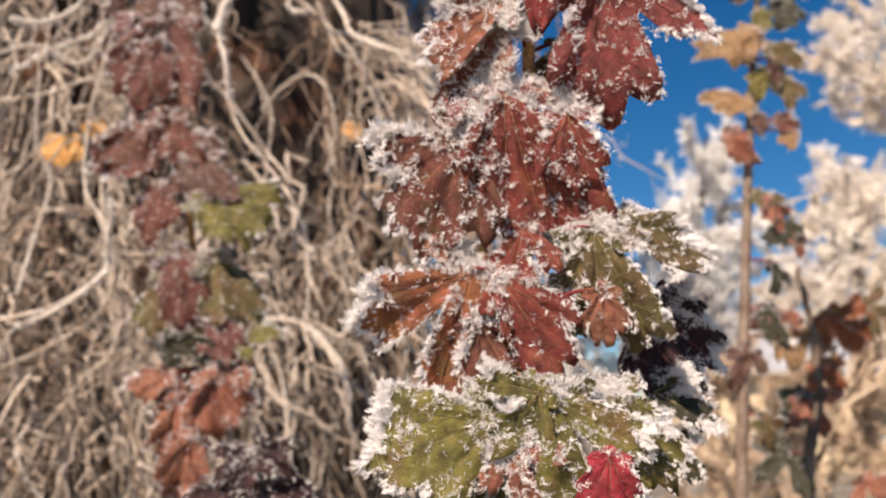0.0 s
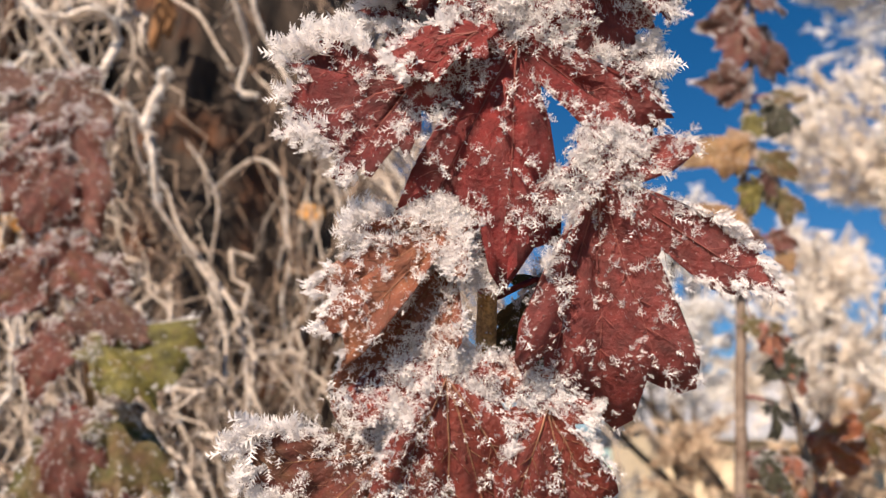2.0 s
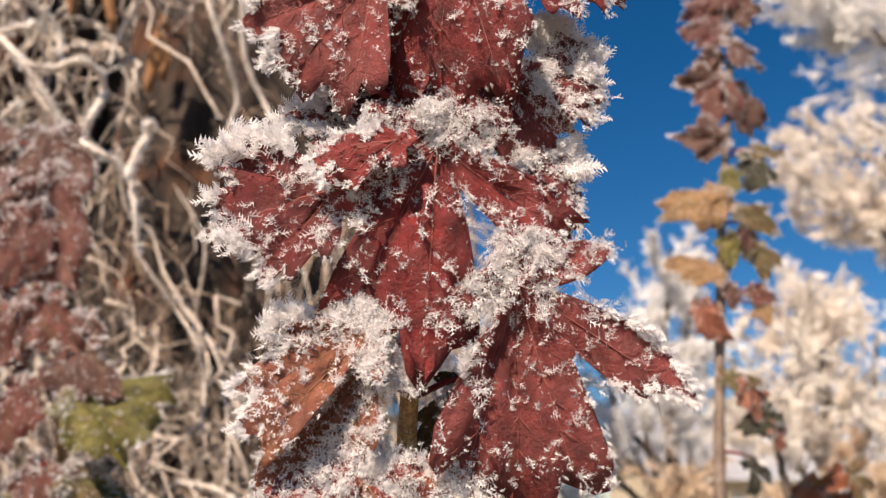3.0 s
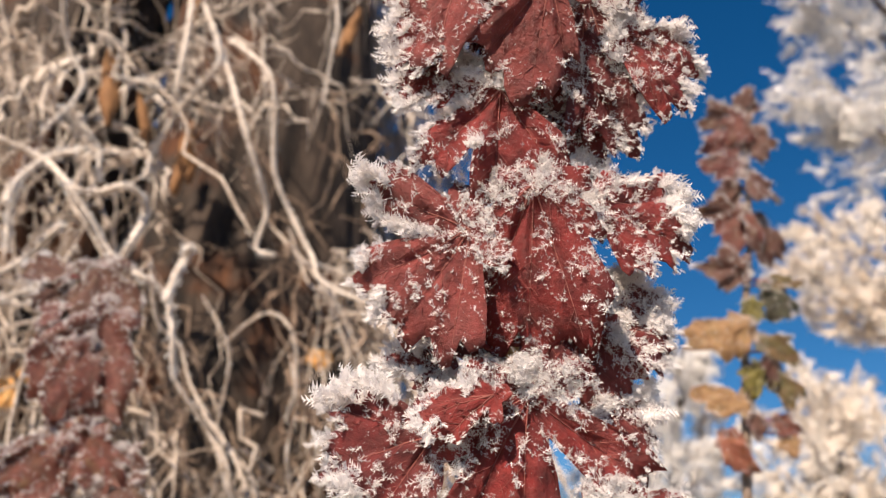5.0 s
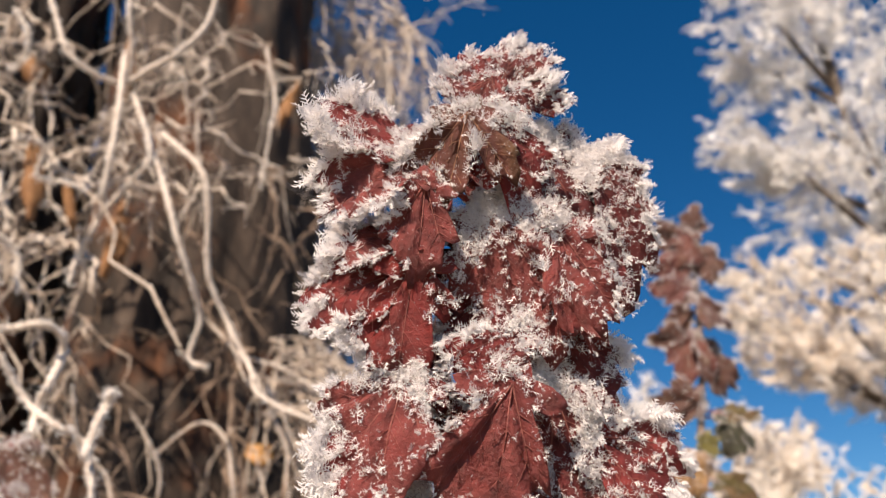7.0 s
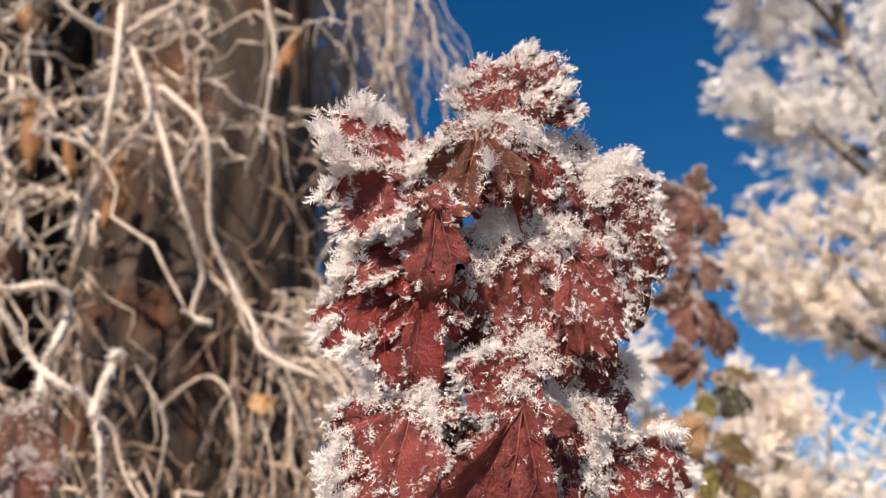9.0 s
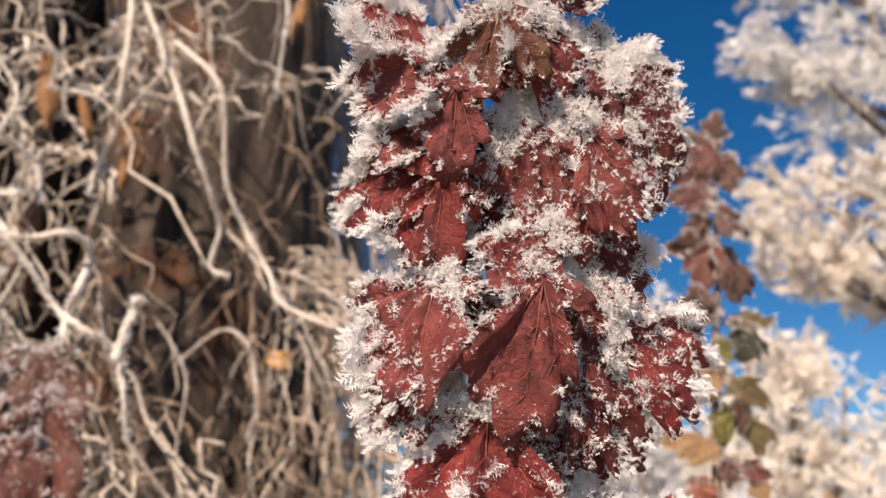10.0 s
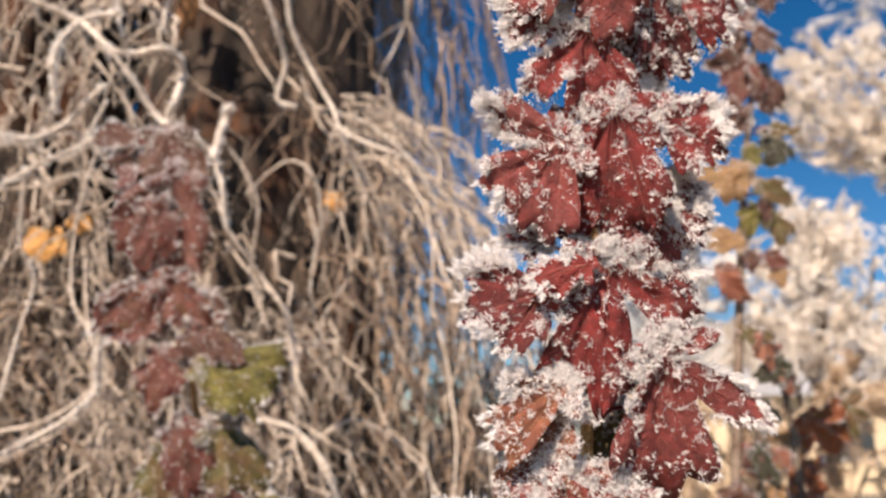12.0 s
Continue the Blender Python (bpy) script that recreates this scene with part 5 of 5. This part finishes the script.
left_leaf("olive", (-0.2315, 0.8540, 1.4695), (-0.1779, 0.8460, 1.4056), ((-27, 0.0362), (36, 0.0681)), 0.60)
left_leaf("wine", (-0.2163, 0.8500, 1.4071), (-0.2057, 0.8420, 1.3581), ((33, 0.0398), (-32, 0.0380)), 0.50)
left_leaf("darkgreen", (-0.2758, 0.8520, 1.3842), (-0.2168, 0.8440, 1.3655), ((55, 0.0319), (-20, 0.0336)), 0.30)
left_leaf("moss", (-0.1992, 0.8560, 1.3819), (-0.1565, 0.8480, 1.3910), ((63, 0.0276), (-32, 0.0297)), 0.50)
left_leaf("russet", (-0.1989, 0.8580, 1.3678), (-0.1905, 0.8500, 1.3323), ((46, 0.0246), (-44, 0.0231)), 0.50)
left_leaf("coral", (-0.2632, 0.8560, 1.3492), (-0.3066, 0.8480, 1.3358), ((23, 0.0297), (-37, 0.0356)), 0.35)
left_leaf("umber", (-0.2675, 0.8600, 1.3505), (-0.2677, 0.8520, 1.3110), ((-39, 0.0333), (39, 0.0206)), 0.40)
left_leaf("russet", (-0.2188, 0.8500, 1.3513), (-0.2061, 0.8420, 1.2867), ((-44, 0.0500), (31, 0.0540)), 0.50)
left_leaf("coral", (-0.2548, 0.8580, 1.3251), (-0.2708, 0.8500, 1.2700), ((-8, 0.0415), (45, 0.0257)), 0.30)
left_leaf("coral", (-0.2415, 0.8540, 1.2891), (-0.2514, 0.8460, 1.2250), ((24, 0.0470), (-31, 0.0442)), 0.35)
left_leaf("coral", (-0.2426, 0.8600, 1.2345), (-0.2376, 0.8540, 1.1875), (0.0666,), 0.23)
left_leaf("olive", (-0.2248, 0.8600, 1.2185), (-0.1877, 0.8540, 1.1773), (0.0793,), 0.34)
left_leaf("russet", (-0.2284, 0.8600, 1.1867), (-0.2621, 0.8540, 1.1461), (0.0806,), 0.34)

low_shoot = tagged(new("shrub_shoot"), "low shrub shoot with dark plum leaves thick with frost", "shrub shoot", "shrub shoots")
LOW_PATH = frosted_stem("stem", low_shoot, [(-0.12, 0.62, 0), (-0.14, 0.6, 0.7), (-0.15, 0.59, 1.17)], 0.005, 0.002, 0.005, 7, per_m=900)


def low_leaf(kind, base, tip, lobes, frost, twist=0, cup=0.12):
    made[0] += 1
    leaf(low_shoot, kind, base, tip, lobes, frost, twist, cup, 0.007, 300 + made[0], nearest_on(LOW_PATH, base), False, 2.2)


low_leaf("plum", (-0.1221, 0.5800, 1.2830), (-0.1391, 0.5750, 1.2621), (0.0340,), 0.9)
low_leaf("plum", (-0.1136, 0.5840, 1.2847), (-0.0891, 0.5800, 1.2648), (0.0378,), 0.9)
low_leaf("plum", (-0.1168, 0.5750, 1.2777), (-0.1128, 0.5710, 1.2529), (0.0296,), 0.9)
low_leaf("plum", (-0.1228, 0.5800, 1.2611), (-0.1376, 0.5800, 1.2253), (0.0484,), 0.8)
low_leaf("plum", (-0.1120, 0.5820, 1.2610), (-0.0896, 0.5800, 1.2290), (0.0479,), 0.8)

# ---- the tall shoot against the sky ----
right_shoot = tagged(new("shrub_shoot"), "tall thin shrub shoot with brown, olive and buff leaves", "shrub shoot", "shrub shoots")
RIGHT_PATH = frosted_stem("stem", right_shoot, [(0.3, 1.12, 0), (0.35, 1.08, 0.8), (0.379, 1.075, 1.22), (0.394, 1.073, 1.4), (0.413, 1.072, 1.61), (0.4364, 1.07, 1.826), (0.458, 1.068, 1.96), (0.471, 1.067, 2.14)], 0.0105, 0.0028, 0.006, 8, TWIG_STEM, 900)


def right_leaf(kind, base, tip, lobes, frost, twist=0, cup=0.12):
    made[0] += 1
    leaf(right_shoot, kind, base, tip, lobes, frost, twist, cup, 0.008, 400 + made[0], nearest_on(RIGHT_PATH, base), False, 2.2)


right_leaf("brown", (0.4693, 1.0620, 2.1383), (0.4818, 1.0540, 2.1827), ((46, 0.0309), (-44, 0.0290)), 1.20)
right_leaf("brown", (0.4651, 1.0620, 2.1381), (0.4114, 1.0540, 2.1177), ((38, 0.0481), (-38, 0.0298)), 1.20)
right_leaf("dusk", (0.4629, 1.0560, 2.1381), (0.4400, 1.0480, 2.0850), ((-38, 0.0493), (38, 0.0306)), 0.60)
right_leaf("wine", (0.4632, 1.0580, 2.0995), (0.4023, 1.0500, 2.0731), ((-29, 0.0600), (29, 0.0372)), 0.70)
right_leaf("brown", (0.4632, 1.0560, 2.1058), (0.5063, 1.0480, 2.0849), ((42, 0.0496), (-42, 0.0308)), 0.70)
right_leaf("wine", (0.4590, 1.0600, 2.0589), (0.3976, 1.0520, 2.0513), ((-43, 0.0472), (43, 0.0293)), 0.90)
right_leaf("brown", (0.4554, 1.0560, 2.0412), (0.5027, 1.0480, 2.0016), ((43, 0.0613), (-22, 0.0383)), 1.10)
right_leaf("brown", (0.4384, 1.0620, 1.9793), (0.3878, 1.0540, 1.9773), ((46, 0.0338), (-44, 0.0318)), 0.50)
right_leaf("dusk", (0.4512, 1.0580, 1.9867), (0.4235, 1.0500, 1.9205), ((33, 0.0517), (-35, 0.0547)), 0.70)
right_leaf("brown", (0.4559, 1.0540, 1.9739), (0.4745, 1.0460, 1.9035), ((-29, 0.0650), (32, 0.0541)), 1.00)
right_leaf("brown", (0.4501, 1.0600, 2.0181), (0.4140, 1.0520, 2.0035), ((-40, 0.0414), (40, 0.0257)), 0.90)
right_leaf("brown", (0.4438, 1.0560, 1.8940), (0.3824, 1.0480, 1.8960), ((-39, 0.0446), (41, 0.0424)), 0.90)
right_leaf("olive", (0.4599, 1.0600, 1.8779), (0.5164, 1.0520, 1.8837), ((-21, 0.0370), (45, 0.0229)), 0.60)
right_leaf("darkgreen", (0.4733, 1.0560, 1.8770), (0.4667, 1.0480, 1.8244), ((-38, 0.0473), (38, 0.0293)), 0.60)
right_leaf("moss", (0.4390, 1.0600, 1.8557), (0.4515, 1.0520, 1.8250), ((46, 0.0225), (-44, 0.0211)), 0.20)
right_leaf("buff", (0.4348, 1.0560, 1.8211), (0.3954, 1.0480, 1.7748), ((39, 0.0842), (-25, 0.0413)), 0.40)
right_leaf("olive", (0.4423, 1.0560, 1.7989), (0.4955, 1.0480, 1.7715), ((34, 0.0289), (-32, 0.0388)), 0.50)
right_leaf("brown", (0.4551, 1.0520, 1.7805), (0.4512, 1.0440, 1.7381), ((46, 0.0286), (-44, 0.0269)), 0.60)
right_leaf("moss", (0.4463, 1.0580, 1.7672), (0.4243, 1.0500, 1.7245), ((46, 0.0321), (-44, 0.0302)), 0.30)
right_leaf("olive", (0.4605, 1.0560, 1.7557), (0.4703, 1.0480, 1.7119), ((-43, 0.0397), (43, 0.0246)), 0.40)
right_leaf("buff", (0.4249, 1.0600, 1.7170), (0.3553, 1.0520, 1.7314), ((-28, 0.0524), (28, 0.0325)), 0.30)
right_leaf("brown", (0.4276, 1.0560, 1.7051), (0.4302, 1.0480, 1.6725), ((46, 0.0222), (-44, 0.0209)), 0.60)
right_leaf("umber", (0.4500, 1.0580, 1.6981), (0.4812, 1.0500, 1.6854), ((46, 0.0229), (-44, 0.0215)), 0.50)
right_leaf("buff", (0.4625, 1.0560, 1.6831), (0.4674, 1.0480, 1.6539), ((46, 0.0203), (-44, 0.0190)), 0.30)
right_leaf("russet", (0.3856, 1.0560, 1.6804), (0.4186, 1.0480, 1.6353), ((32, 0.0397), (-32, 0.0246)), 0.40)
right_leaf("olive", (0.4094, 1.0620, 1.5950), (0.4552, 1.0540, 1.5891), ((46, 0.0273), (-46, 0.0169)), 0.40)
right_leaf("coral", (0.4393, 1.0580, 1.5901), (0.4455, 1.0500, 1.5415), ((46, 0.0328), (-44, 0.0308)), 0.40)
right_leaf("darkgreen", (0.4693, 1.0600, 1.5513), (0.4239, 1.0520, 1.5322), ((46, 0.0329), (-44, 0.0309)), 0.30)
right_leaf("coral", (0.4611, 1.0620, 1.5495), (0.4692, 1.0540, 1.5106), ((46, 0.0268), (-44, 0.0251)), 0.40)
right_leaf("darkgreen", (0.4317, 1.0560, 1.5013), (0.4326, 1.0480, 1.4607), ((-63, 0.0370), (63, 0.0229)), 0.30)
right_leaf("darkgreen", (0.4160, 1.0560, 1.4452), (0.4329, 1.0480, 1.3925), ((25, 0.0312), (-45, 0.0193)), 0.40)
right_leaf("coral", (0.4516, 1.0600, 1.4422), (0.4550, 1.0520, 1.4184), ((46, 0.0168), (-44, 0.0157)), 0.30)
right_leaf("buff", (0.4320, 1.0580, 1.4026), (0.4485, 1.0500, 1.3669), ((46, 0.0265), (-44, 0.0249)), 0.40)
right_leaf("brown", (0.4125, 1.0600, 1.4457), (0.4275, 1.0520, 1.4020), (0.0446,), 0.39)
right_leaf("coral", (0.4458, 1.0640, 1.4391), (0.4564, 1.0600, 1.4135), (0.0328,), 0.39)
right_leaf("brown", (0.3994, 1.0640, 1.3923), (0.3733, 1.0600, 1.3428), (0.0479,), 0.52)
right_leaf("olive", (0.4024, 1.0600, 1.3084), (0.4237, 1.0600, 1.2677), (0.0482,), 0.52)

side_shoot = tagged(new("shrub_shoot"), "dark forked shrub stem with amber and green leaves", "shrub shoot", "shrub shoots")
SIDE_PATH = frosted_stem("stem", side_shoot, [(0.6, 1.52, 0), (0.62, 1.5, 0.8), (0.64, 1.5, 1.2), (0.672, 1.5, 1.36), (0.664, 1.5, 1.5), (0.655, 1.51, 1.58)], 0.016, 0.004, 0.006, 9, TWIG_DIM, 500)


def side_leaf(kind, base, tip, lobes, frost, twist=0, cup=0.12):
    made[0] += 1
    leaf(side_shoot, kind, base, tip, lobes, frost, twist, cup, 0.009, 500 + made[0], nearest_on(SIDE_PATH, base), False, 1.6)


side_leaf("amber", (0.6948, 1.5000, 1.4900), (0.7558, 1.4920, 1.4288), (0.0901,), 0.30)
side_leaf("amber", (0.7344, 1.5000, 1.4799), (0.7920, 1.4920, 1.4893), (0.0797,), 0.30)
side_leaf("buff", (0.6617, 1.5000, 1.4594), (0.6232, 1.4920, 1.3985), (0.0551,), 0.30)
side_leaf("olive", (0.7678, 1.5000, 1.5107), (0.8122, 1.4920, 1.4893), (0.0689,), 0.50)
side_leaf("darkgreen", (0.6524, 1.5000, 1.3496), (0.5949, 1.4920, 1.2910), (0.0765,), 0.30)
side_leaf("amber", (0.6675, 1.5000, 1.4091), (0.7192, 1.4920, 1.3594), (0.0668,), 0.40)
side_leaf("russet", (0.6424, 1.5000, 1.3496), (0.6824, 1.4920, 1.2817), (0.0772,), 0.50)
side_leaf("darkgreen", (0.6146, 1.5000, 1.2525), (0.5493, 1.4920, 1.2053), (0.0975,), 0.40)
side_leaf("coral", (0.7377, 1.5000, 1.2054), (0.7687, 1.4920, 1.1688), (0.0679,), 0.30)
